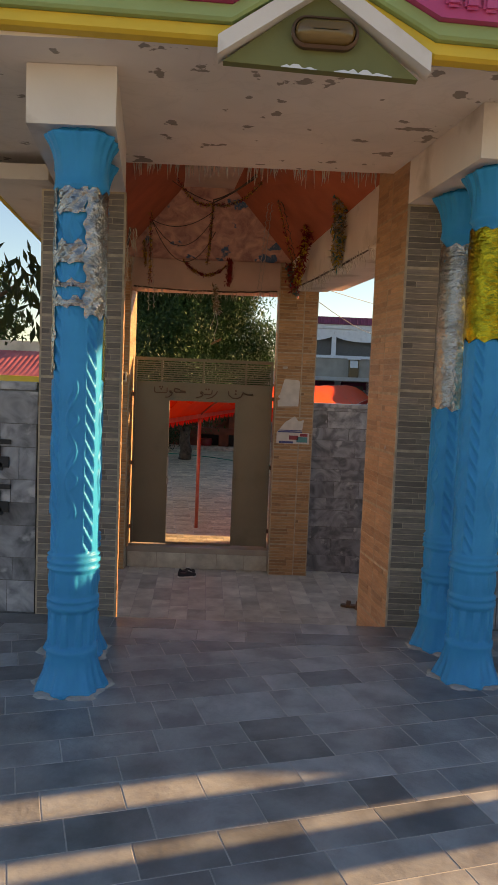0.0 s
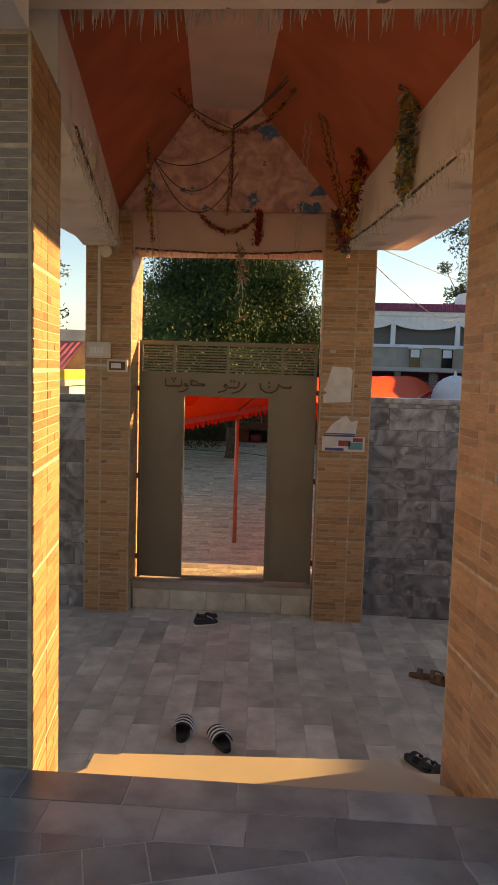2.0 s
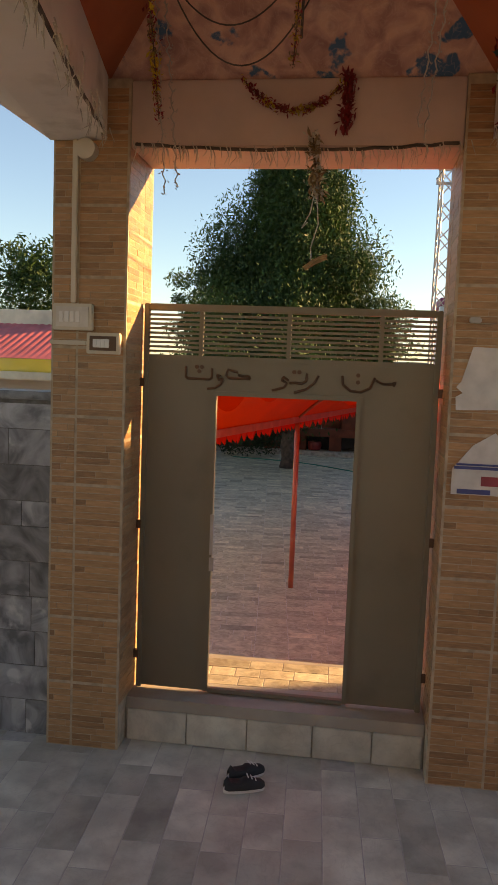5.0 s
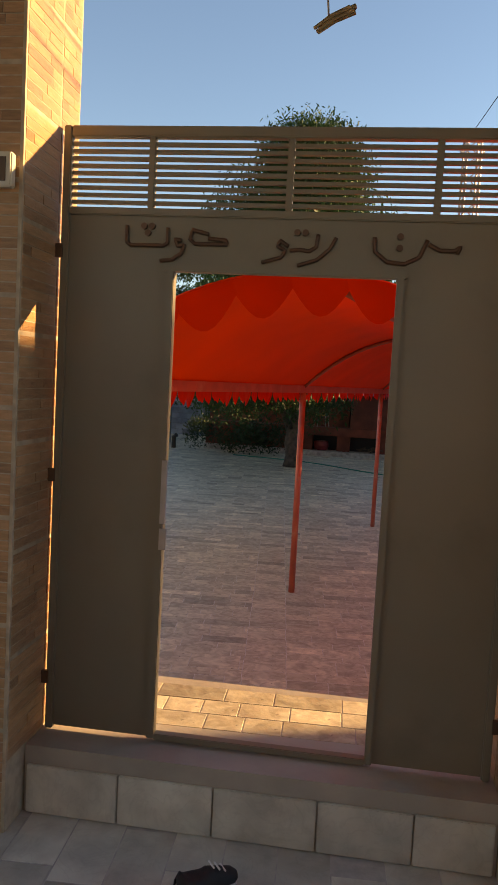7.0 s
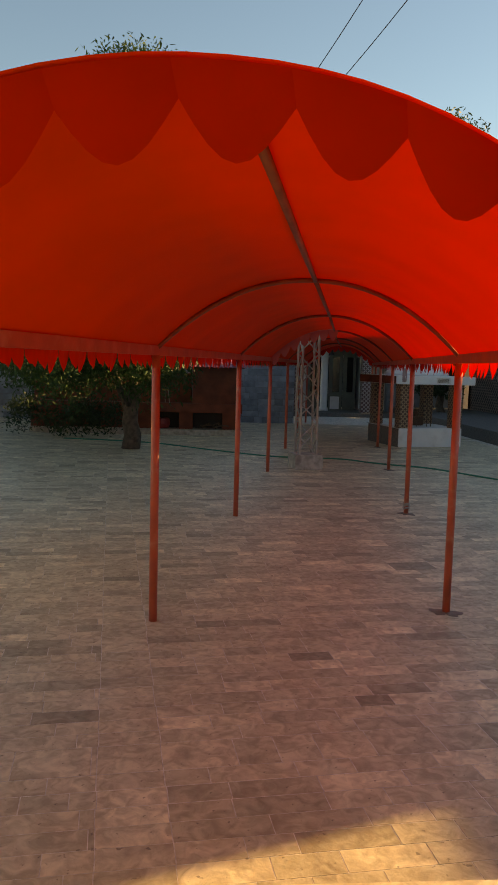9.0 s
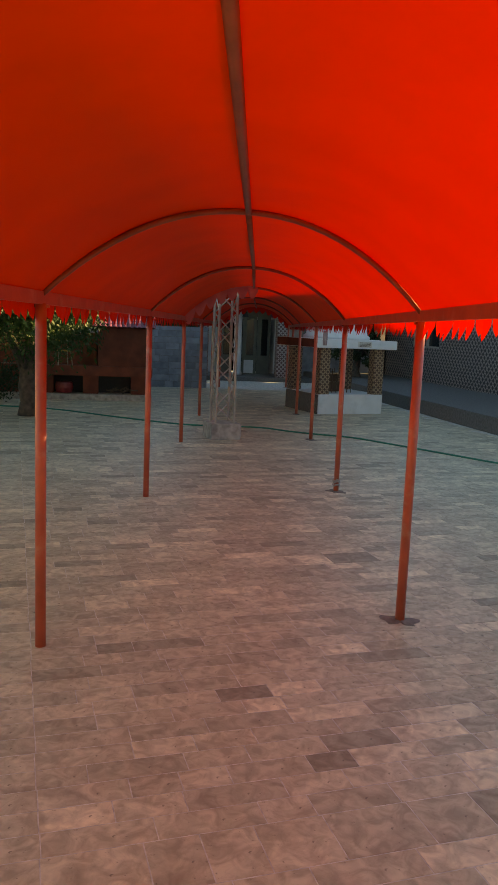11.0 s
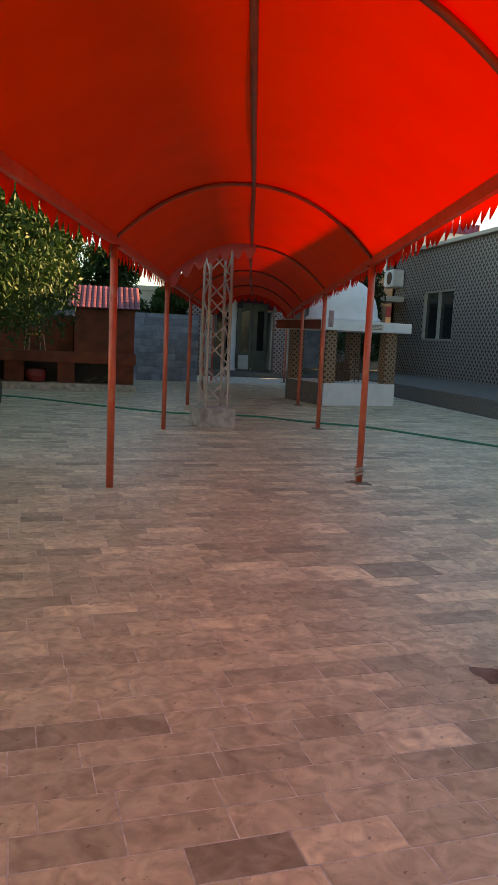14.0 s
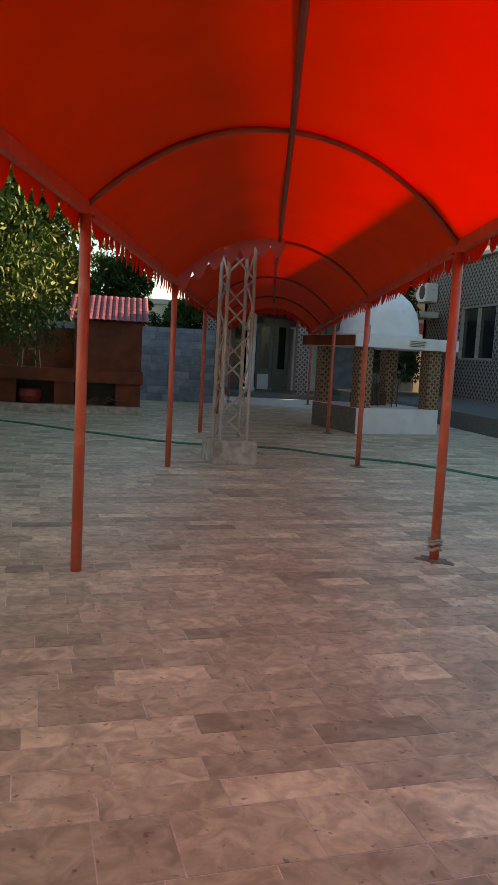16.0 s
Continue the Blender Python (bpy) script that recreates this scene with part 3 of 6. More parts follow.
# blue columns
def column_mesh(parent, kind):
    H_ = 3.49 - Z_PLAT
    prof = [(0.172, 0), (0.168, 0.02), (0.14, 0.09), (0.122, 0.17), (0.128, 0.19), (0.128, 0.22), (0.116, 0.225), (0.116, 0.24), (0.116, 0.39), (0.116, 0.40), (0.128, 0.41), (0.128, 0.435), (0.117, 0.442), (0.128, 0.452), (0.128, 0.465), (0.117, 0.475)]
    prof += [(0.116, 0.48 + 0.012 * k) for k in range(11)]
    prof += [(0.129, 0.61), (0.129, 0.622), (0.117, 0.63), (0.13, 0.645), (0.13, 0.66), (0.117, 0.668), (0.129, 0.68), (0.117, 0.69)]
    prof += [(0.115, 0.69 + 1.7 * k / 170) for k in range(1, 171)]
    prof += [(0.117, 2.42), (0.132, 2.436), (0.128, 2.45), (0.124, 2.48), (0.127, 2.53), (0.136, 2.585), (0.15, 2.625), (0.168, 2.655), (0.172, 2.668), (0.15, 2.676), (0.12, 2.678), (0.12, H_)]

    def wave(a, z):
        quarter = (a / (math.pi / 2)) % 1
        if z < 0.12:
            return 1 + 0.08 * math.sin(7 * a + 1.3) * (0.14 - z) / 0.14 + 0.02 * math.sin(19 * a)
        if 0.23 < z < 0.395:
            return 1 + 0.045 * max(-1, min(1, 3 * math.sin(10 * a)))
        if 0.485 < z < 0.605:
            return 1 + 0.07 * max(0.0, math.sin(8 * a + 20 * (z - 0.545) ** 2)) * math.sin((z - 0.48) / 0.13 * math.pi)
        if 0.7 < z < 2.38:
            if 0.33 < quarter < 0.67:
                if quarter < 0.37 or quarter > 0.63:
                    return 1.04
                return 1.0 + 0.085 * math.sin(z * 75 + (quarter - 0.5) * 22)
            side = quarter if quarter < 0.5 else quarter - 1
            leafy = math.cos(z * 21) * 0.13
            bead = math.exp(-((side - leafy) / 0.035) ** 2) + 0.8 * math.exp(-((side + 0.5 * leafy - 0.1 * math.sin(z * 43)) / 0.03) ** 2)
            return 1.0 + 0.085 * min(1.0, bead) * (1 if math.sin(z * 6.5) > -0.55 else 0.2)
        if z > 2.5:
            k = min(1.0, (z - 2.5) / 0.15)
            return 1 + k * (0.09 * math.cos(4 * a + math.pi) + 0.035 * math.sin(11 * a) + 0.02 * math.sin(23 * a))
        return 1.0
    bm = lathe(bmesh.new(), prof, 144, wave)
    part("shaft", bm, M_BLUE, parent, smooth=True)

    def foil(z0, z1, material, a0, a1, label, seed):
        rng = random.Random(seed)
        n, m = 40, 26
        rows = []
        for i in range(n + 1):
            z = z0 + (z1 - z0) * i / n
            row = []
            for j in range(m + 1):
                a = a0 + (a1 - a0) * j / m + (0.05 * math.sin(37 * z + seed) + 0.05 * math.sin(91 * z) if j in (0, m) and a1 - a0 < 6 else 0)
                r = 0.127 + 0.0012 * rng.random() + 0.002 * math.sin(31 * z + 5 * a) + 0.0015 * math.sin(90 * z - 13 * a)
                zz = z + ((0.014 * math.sin(9 * a + seed) + 0.012 * rng.random()) if i in (0, n) else 0)
                row.append((r * math.cos(a), r * math.sin(a), zz))
            rows.append(row)
        part("foil_wrap", sheet(bmesh.new(), rows), material, parent, label, smooth=True)
    if kind == "LF":
        foil(1.83, 2.42, M_SILVER, -1.2, 0.5, "torn silver foil wrap", 3)
        foil(2.31, 2.42, M_SILVER, -2.3, -1.19, "torn silver foil wrap", 6)
        foil(2.08, 2.17, M_SILVER, -2.4, -1.19, "torn silver foil wrap", 8)
        foil(1.88, 1.91, M_SILVER, -2.6, -1.19, "torn silver foil strip", 9)
        foil(1.97, 1.99, M_SILVER, -2.6, -1.19, "torn silver foil strip", 10)
        foil(1.56, 2.42, M_SILVER, -2.85, -2.45, "torn silver foil edge", 12)
    elif kind == "LB":
        foil(1.37, 2.42, M_GOLD, 0, 2 * math.pi, "gold foil wrap", 4)
    elif kind == "RF":
        foil(1.81, 2.38, M_GOLD, 0, 2 * math.pi, "crinkled gold foil wrap", 5)
    elif kind == "RB":
        foil(1.44, 2.38, M_SILVER, 0, 2 * math.pi, "crinkled silver foil wrap", 7)
    bm = bmesh.new()
    prof2 = [(0.2, 0.0), (0.18, 0.008), (0.15, 0.012)]
    lathe(bm, prof2, 40, lambda a, z: 1 + 0.09 * math.sin(5 * a) + 0.05 * math.sin(13 * a))
    part("mortar_ring", bm, M_CONC, parent, "spilled whitish mortar")


# EF and EB are unseen, placed to cast the shadow bars on the platform.
for kind, x, y in (("LF", -0.13, 2.98), ("LB", -0.215, 3.46), ("RF", 1.955, 3.28), ("RB", 1.93, 3.78), ("EF", 4.95, 3.03), ("EB", 4.95, 3.37)):
    e = empty("column", pose(x, y, Z_PLAT, 0, 0, {"LF": 0, "LB": 20, "RF": 10, "RB": 30, "EF": 0, "EB": 0}[kind]), {"LF": "glossy blue moulded column with torn silver foil", "LB": "glossy blue moulded column wrapped in gold foil", "RF": "glossy blue moulded column with gold foil band", "RB": "glossy blue moulded column with silver foil band", "EF": "unseen glossy blue moulded column placed for its shadow stripe", "EB": "unseen glossy blue moulded column placed for its shadow stripe"}[kind], "column", "portico columns")
    column_mesh(e, kind)

# ---- boundary walls ----
WALLS = {}
# The portico wall on the right is unseen, added to shade the platform.
for n, x0, x1, y0, y1, z0, z1, lab in [
        ("wall_left", -7.0, -1.116, 8.5, 8.72, -0.72, 2.0, "boundary wall faced with grey marble blocks"), ("wall_right", 1.536, 8.0, 8.66, 8.88, -0.72, 2.05, "boundary wall faced with grey marble blocks"),
        ("wall_portico", -4.2, -0.63, 4.13, 4.35, -0.72, 2.24, "low portico wall faced with grey marble blocks"), ("wall_portico_right", 2.27, 8.0, 4.13, 4.35, -0.72, 2.24, "low portico wall faced with grey marble blocks")]:
    WALLS[n] = structure(n, boxes((x0, x1, y0 + 0.0005, y1, z0, z1)), M_GROUT_SHADE, lab, "wall")
    structure("coping_" + n, boxes((x0, x1, y0 - 0.02, y1 + 0.02, z1 + 0.001, z1 + 0.05), bevel=0.008), M_MARBLE, "grey stone coping of the boundary wall", "coping")
# Unseen wall added to block low sun; section heights shape the courtyard's shade.
structure("wall_shade_yard", boxes((11.8, 12.1, 8.9, 10.6, -0.72, 2.2), (11.8, 12.1, 10.6, 12.9, -0.72, 5.1), (11.8, 12.1, 12.9, 15.0, -0.72, 2.2), (11.8, 12.1, 15.0, 21.6, -0.72, 3.95), (11.8, 12.1, 21.6, 24.9, -0.72, 4.3)), M_PLAIN, "unseen plain rendered wall, its uneven height set to shade the courtyard", "wall")
# Added out of view to keep the sun off the porch floor.
structure("wall_shade_side", boxes((8.002, 8.2, 4.13, 8.95, -0.72, 2.42)), M_PLAIN, "unseen plain rendered wall added to keep sun off the porch floor", "wall")
structure("wall_yard_left", boxes((-14, -13.7, 8.9, 48, -0.72, 2.2)), M_PLAIN, "plain rendered boundary wall", "wall")
structure("wall_behind", boxes((-7, 8, -9.3, -9.0, -0.72, 3.2)), M_PLAIN, "plain rendered wall behind the platform", "wall")


def block_wall(name, x0, x1, y, z0, z1, seed):
    rng = random.Random(seed)
    meshes = {}
    z, r = z0, 0
    while z < z1 - 0.03:
        h = min(rng.choice((0.21, 0.21, 0.15)), z1 - z)
        x = x0 - rng.random() * 0.25
        while x < x1:
            w = rng.choice((0.31, 0.4, 0.52, 0.2))
            a, b = max(x, x0), min(x + w, x1)
            if b - a > 0.03:
                key = (round(b - a, 2), round(h, 2))
                if key not in meshes:
                    me = bpy.data.meshes.new("stone")
                    bm = box(bmesh.new(), 0.002, key[0] - 0.002, -0.004, 0.012, 0.002, key[1] - 0.003)
                    bm.to_mesh(me)
                    bm.free()
                    me.materials.append(M_MARBLE)
                    meshes[key] = me
                ob = new("stone", meshes[key])
                ob.parent = WALLS[name]
                ob.matrix_basis = Matrix.Translation((a, y + rng.choice((0, 0.001, 0.003)), z))
            x += w
        z += h


# ---- gate ----
def gate():
    e = empty("gate", pose(0.19, 8.72, 0.262), "olive-grey sheet metal gate with an open wicket", "gate")
    def b(name, specs, material=M_GATE, bevel=0.0, label=""):
        return part(name, boxes(*[(x0 - 0.19, x1 - 0.19, y0, y1, z0 - 0.262, z1 - 0.262) for x0, x1, y0, y1, z0, z1 in specs], bevel=bevel), material, e, label)
    b("leaf", [(-0.655, -0.245, -0.006, 0.006, 0.275, 2.275)])
    b("leaf", [(0.600, 1.03, -0.006, 0.006, 0.275, 2.275)])
    b("header_panel", [(-0.245, 0.600, -0.006, 0.006, 2.085, 2.275)])
    for s in [(-0.665, -0.635, -0.022, 0.02, 0.265, 2.585), (1.012, 1.042, -0.022, 0.02, 0.265, 2.585)]:
        b("stile", [s], bevel=0.004)
    b("rail", [(-0.635, 1.012, -0.02, 0.02, 2.545, 2.585)], bevel=0.004)
    b("rail", [(-0.635, 1.012, -0.018, 0.018, 2.262, 2.29)], bevel=0.004)
    for x in (-0.325, 0.187, 0.71):
        b("mullion", [(x - 0.012, x + 0.012, -0.016, 0.016, 2.29, 2.545)], bevel=0.003)
    for k in range(9):
        z = 2.303 + k * 0.0265
        b("slat", [(-0.632, 1.01, -0.009, 0.009, z, z + 0.0135)])
    for s in [(-0.25, -0.222, -0.026, 0.022, 0.275, 2.085), (0.588, 0.614, -0.026, 0.022, 0.275, 2.085)]:
        b("wicket_jamb", [s], bevel=0.003)
    b("wicket_head", [(-0.26, 0.625, -0.028, 0.022, 2.062, 2.088)], bevel=0.003)
    b("wicket_sill", [(-0.222, 0.588, -0.02, 0.02, 0.268, 0.292)], bevel=0.003)
    b("latch", [(-0.232, -0.205, -0.034, -0.024, 1.02, 1.1), (-0.232, -0.212, -0.036, -0.02, 1.12, 1.36)], M_GALV, label="bare metal latch plate")
    for z in (0.45, 1.25, 2.1):
        b("hinge", [(-0.685, -0.655, -0.03, -0.012, z, z + 0.05)], M_LETTER)
        b("hinge", [(1.036, 1.066, -0.03, -0.012, z, z + 0.05)], M_LETTER)
    # welded rod lettering over the wicket
    strokes = [
        [(-0.41, 2.225), (-0.41, 2.165), (-0.395, 2.155), (-0.27, 2.155), (-0.255, 2.165), (-0.255, 2.22)],
        [(-0.10, 2.20), (-0.16, 2.215), (-0.17, 2.18), (-0.15, 2.165), (-0.03, 2.165), (-0.035, 2.18), (-0.1, 2.185)],
        [(-0.2, 2.175), (-0.225, 2.18), (-0.215, 2.155), (-0.19, 2.16), (-0.2, 2.13), (-0.235, 2.105), (-0.28, 2.1)],
        [(0.30, 2.21), (0.295, 2.165), (0.27, 2.15), (0.235, 2.155), (0.2, 2.15)],
        [(0.195, 2.165), (0.165, 2.185), (0.155, 2.165), (0.185, 2.15), (0.17, 2.125), (0.1, 2.105)],
        [(0.365, 2.2), (0.345, 2.16), (0.30, 2.12), (0.23, 2.098)],
        [(0.50, 2.205), (0.505, 2.155), (0.55, 2.12), (0.61, 2.115), (0.66, 2.14), (0.685, 2.2)],
        [(0.69, 2.185), (0.73, 2.165), (0.78, 2.165), (0.8, 2.18), (0.79, 2.155)]]
    for s in strokes:
        pts = []
        for (x0, z0), (x1, z1) in zip(s, s[1:]):
            for k in range(4):
                pts.append((x0 + (x1 - x0) * k / 4 - 0.19, -0.014, z0 + (z1 - z0) * k / 4 - 0.262))
        pts.append((s[-1][0] - 0.19, -0.014, s[-1][1] - 0.262))
        part("letter", tube(bmesh.new(), pts, 0.0075, 6), M_LETTER, e, smooth=True)
    for x, z in ((-0.345, 2.225), (-0.315, 2.225), (-0.33, 2.2), (0.225, 2.215), (0.255, 2.215), (0.59, 2.21), (0.59, 2.17)):
        bm = bmesh.new()
        tube(bm, [(x - 0.19, -0.018, z - 0.262), (x - 0.19, -0.002, z - 0.262)], 0.012, 10)
        part("letter_dot", bm, M_LETTER, e)


gate()
M_MORTAR = mat("brown_mortar", (0.24, 0.20, 0.17), 0.9, 0, 0.2, 12, 0.6, 50)
# ---- canopy ----
P_L = [(-1.04, 9.62), (-0.132, 14.014), (0.777, 18.334), (1.645, 22.754), (2.49, 26.9), (3.38, 31.3), (4.27, 35.6)]
P_R = [(1.50, 9.85), (2.377, 14.229), (3.251, 18.622), (4.175, 23.236), (5.0, 27.6), (5.9, 31.9), (6.8, 36.2)]
Z_BEAM, RISE = 1.63, 0.575


def lerp_pair(s):
    i = min(int(s), len(P_L) - 2)
    f = s - i
    l = Vector(P_L[i]).lerp(Vector(P_L[i + 1]), f)
    r = Vector(P_R[i]).lerp(Vector(P_R[i + 1]), f)
    return l, r


def arch(s, w, lift=0.0):
    """A point of the vault: s counts bays along it, w runs from -1 at one eave to 1 at the other."""
    l, r = lerp_pair(s)
    p = l.lerp(r, (w + 1) / 2)
    sag = -0.02 * math.sin(math.pi * (s % 1)) * (1 - abs(w)) if 0.02 < s % 1 < 0.98 else 0.0
    return (p.x, p.y, Z_BEAM + RISE * (1 - abs(w) ** 2.15) + lift + sag)


def canopy():
    e = empty("canopy", ID, "long barrel canopy of red canvas on red posts", "canopy")
    bays = [(k, k + 1) for k in range(6)]
    for a, b in bays:
        for w0, w1 in ((-1, 0), (0, 1)):
            s0 = a + (0.16 if (a == 3 and w0 == -1) else 0)
            rows = [[arch(s0 + (b - s0) * i / 8, w0 + (w1 - w0) * j / 12, 0.026 - 0.014 * abs(w0 + (w1 - w0) * j / 12) ** 4) for j in range(13)] for i in range(9)]
            part("canvas_panel", sheet(bmesh.new(), rows), M_CANVAS, e, smooth=True)
    for k in range(1, 7):
        pts = [arch(k, -1 + 2 * j / 24, 0.0) for j in range(25)]
        part("rib", tube(bmesh.new(), pts, 0.019, 8), M_RIB, e, smooth=True)
    for a, b in bays:
        part("ridge_pipe", tube(bmesh.new(), [arch(a + 0.04 if a == 0 else a, 0, 0.0), arch(b, 0, 0.0)], 0.021, 8), M_RIB, e, smooth=True)
        for side in (P_L, P_R):
            p, q = Vector((*side[a], Z_BEAM)), Vector((*side[b], Z_BEAM))
            d = (q - p).normalized()
            n = Vector((d.y, -d.x, 0)) * 0.02
            bm = bmesh.new()
            v = [bm.verts.new(c) for u in (p, q) for c in (u - n + Vector((0, 0, -0.055)), u + n + Vector((0, 0, -0.055)), u + n + Vector((0, 0, 0.02)), u - n + Vector((0, 0, 0.02)))]
            for f in ((3, 2, 1, 0), (4, 5, 6, 7), (0, 1, 5, 4), (1, 2, 6, 5), (2, 3, 7, 6), (3, 0, 4, 7)):
                bm.faces.new([v[i] for i in f])
            part("edge_beam", bm, M_POLE, e)
    # pointed flaps along both eaves
    rng = random.Random(5)
    flaps = []
    for k in range(4):
        drop, curl = 0.135 + 0.012 * k, 0.012 * (k - 1)
        fb = bmesh.new()
        fb.faces.new([fb.verts.new((u, curl * max(0, -z - 0.05) * 12, z)) for u, z in ((0, 0.03), (1, 0.03), (1, -0.075), (0.97, -0.10), (0.86, -drop + 0.02), (0.7, -drop), (0.5, -drop + 0.018), (0.25, -0.115), (0.0, -0.078))])
        fm = bpy.data.meshes.new("flap")
        fb.to_mesh(fm)
        fb.free()
        fm.materials.append(M_FLAP)
        flaps.append(fm)
    for a, b in bays:
        for side, sg in ((P_L, -1), (P_R, 1)):
            p, q = Vector((*side[a], 0)), Vector((*side[b], 0))
            d = (q - p).normalized()
            n = Vector((d.y, -d.x, 0)) * sg * 0.035
            count = int((q - p).length / 0.145)
            step_ = (q - p).length / count
            near = a < 4
            bm = bmesh.new()
            for k in range(count):
                o = p + d * (k * step_) + n
                m = Matrix.Translation((o.x, o.y, Z_BEAM - 0.01)) @ Matrix.Rotation(math.atan2(d.y, d.x), 4, "Z") @ Matrix.Diagonal((step_, 1, 1, 1))
                if near:
                    ob = new("flap", flaps[rng.randrange(4)])
                    ob.parent = e
                    ob.matrix_basis = m
                else:
                    bm.from_mesh(flaps[0])
                    bmesh.ops.transform(bm, matrix=m, verts=bm.verts[-9:])
            if near:
                bm.free()
            else:
                tagged(part("valance", bm, M_FLAP, e), kind="stuff")
    # scalloped strip inside the front hoop and before the mast
    def hoop_strip(s, w0, w1, count, drop, material, label):
        for k in range(count):
            bm = bmesh.new()
            a0, a1 = w0 + (w1 - w0) * k / count, w0 + (w1 - w0) * (k + 1) / count
            top = [arch(s, a0 + (a1 - a0) * j / 8, 0.02) for j in range(9)]
            low = [(x + 0.02, y + 0.05 + 0.03 * math.sin(j / 8 * math.pi), z - drop * (0.35 + 0.65 * math.sin(j / 8 * math.pi))) for j, (x, y, z) in enumerate(top)]
            part("scallop", sheet(bmesh.new(), [top, low]), material, e, label, smooth=True)
            bm.free()
    hoop_strip(0.004, -1, 1, 9, 0.21, M_FLAP, "scalloped red canvas strip")
    hoop_strip(2.985, -1, 0.05, 7, 0.22, M_PINKFLAP, "faded pink scalloped strip")
    hoop_strip(5.99, -1, 1, 11, 0.2, M_FLAP, "scalloped red canvas strip")
    for k in range(1, 7):
        for side in (P_L, P_R):
            x, y = side[k]
            post = part("post", tube(bmesh.new(), [(x, y, Z_YARD), (x, y, Z_BEAM - 0.05)], 0.034, 14), M_POLE, e, smooth=True)
            part("bracket", boxes((x - 0.05, x + 0.05, y - 0.012, y + 0.012, Z_BEAM - 0.075, Z_BEAM - 0.058)), M_RIB, post)
            if side is P_L:
                continue
            bm = bmesh.new()
            lathe(bm, [(0.11, 0), (0.09, 0.006), (0.05, 0.012)], 24, lambda a, z: 1 + 0.3 * math.sin(2 * a + x) + 0.2 * math.sin(5 * a + y) + 0.1 * math.sin(11 * a))
            part("mortar_patch", bm, M_MORTAR, post, "rough mortar round the foot", m=Matrix.Translation((x, y, Z_YARD + 0.001)))
            if k == 2 and side is P_R:
                bm = bmesh.new()
                for z in (0.09, 0.13, 0.15):
                    tube(bm, [(0.042 * math.cos(t), 0.042 * math.sin(t), z + 0.01 * math.sin(3 * t)) for t in (2 * math.pi * j / 16 for j in range(17))], 0.012, 6)
                part("wire_wrap", bm, M_GALV, post, "silver wire and foil wrapped round", m=Matrix.Translation((x, y, Z_YARD)))


canopy()

# ---- lattice mast ----
def mast():
    e = empty("lattice_mast", pose(2.47, 23.35, Z_YARD, 0, 0, 8), "weathered steel lattice mast on a marble plinth", "mast")
    part("plinth", boxes((-0.29, 0.29, -0.29, 0.29, 0, 0.3), bevel=0.015), M_CONC, e, "stained marble plinth")
    top, w0, w1 = 7.7, 0.175, 0.15
    def corner(sx, sy, z):
        w = w0 + (w1 - w0) * (z - 0.3) / (top - 0.3)
        return (sx * w, sy * w, z)
    for sx in (-1, 1):
        for sy in (-1, 1):
            part("leg", tube(bmesh.new(), [corner(sx, sy, 0.29), corner(sx, sy, top)], 0.024, 6), M_GALV, e)
    n = 22
    h = (top - 0.3) / n
    for fx in range(4):
        ends = [((-1, -1), (1, -1)), ((1, -1), (1, 1)), ((1, 1), (-1, 1)), ((-1, 1), (-1, -1))][fx]
        for k in range(n):
            z = 0.3 + k * h
            a, b = (ends[0], ends[1]) if k % 2 else (ends[1], ends[0])
            part("brace", tube(bmesh.new(), [corner(*a, z), corner(*b, z + h)], 0.014, 5), M_GALV, e)
    part("cross_arm", boxes((-0.26, 0.26, -0.03, 0.03, 7.3, 7.36)), M_GALV, e)
    part("cross_arm", boxes((-0.22, 0.22, -0.03, 0.03, 7.62, 7.68)), M_GALV, e)
    for x in (-0.23, 0.23):
        part("insulator", lathe(bmesh.new(), [(0.02, 0), (0.05, 0.02), (0.03, 0.05), (0.05, 0.07), (0.02, 0.1)], 10), M_WHITE, e, m=Matrix.Translation((x, 0, 7.36)))


mast()


def cable(a, b, sag, r=0.008):
    pts = [Vector(a).lerp(Vector(b), k / 16) - Vector((0, 0, sag * 4 * (k / 16) * (1 - k / 16))) for k in range(17)]
    return tagged(obj("overhead_cable", tube(bmesh.new(), pts, r, 5), M_BLACK), "thin black overhead cable slung from the mast", "cable", "overhead cables")


cable((2.2, 23.35, 6.85), (4.4, 11.5, 9.6), 0.3)
cable((2.8, 23.35, 6.9), (5.4, 12.5, 9.6), 0.3)
cable((1.5, 8.86, 3.4), (9.0, 42.2, 5.4), 0.4, 0.005)
cable((1.5, 8.86, 3.55), (14.0, 42.2, 6.2), 0.3, 0.005)

# ---- garden hose ----
hose_pts = [(-3.2, 28.3), (-0.98, 27.6), (0.6, 26.2), (1.84, 25.18), (2.6, 24.95), (3.5, 24.8), (4.0, 24.3), (4.46, 23.93), (5.1, 23.5), (5.75, 22.45), (7.5, 19.5), (9.5, 17.5)]
pts = []
for k in range(len(hose_pts) - 1):
    p0, p1, p2, p3 = (Vector(hose_pts[max(0, min(len(hose_pts) - 1, k + d))]) for d in (-1, 0, 1, 2))
    for j in range(6):
        t = j / 6
        q = 0.5 * ((2 * p1) + (p2 - p0) * t + (2 * p0 - 5 * p1 + 4 * p2 - p3) * t * t + (3 * p1 - p0 - 3 * p2 + p3) * t ** 3)
        pts.append((q.x, q.y, Z_YARD + 0.016))
tagged(obj("garden_hose", tube(bmesh.new(), pts, 0.018, 6), M_HOSE), "long green garden hose lying across the courtyard", "hose")

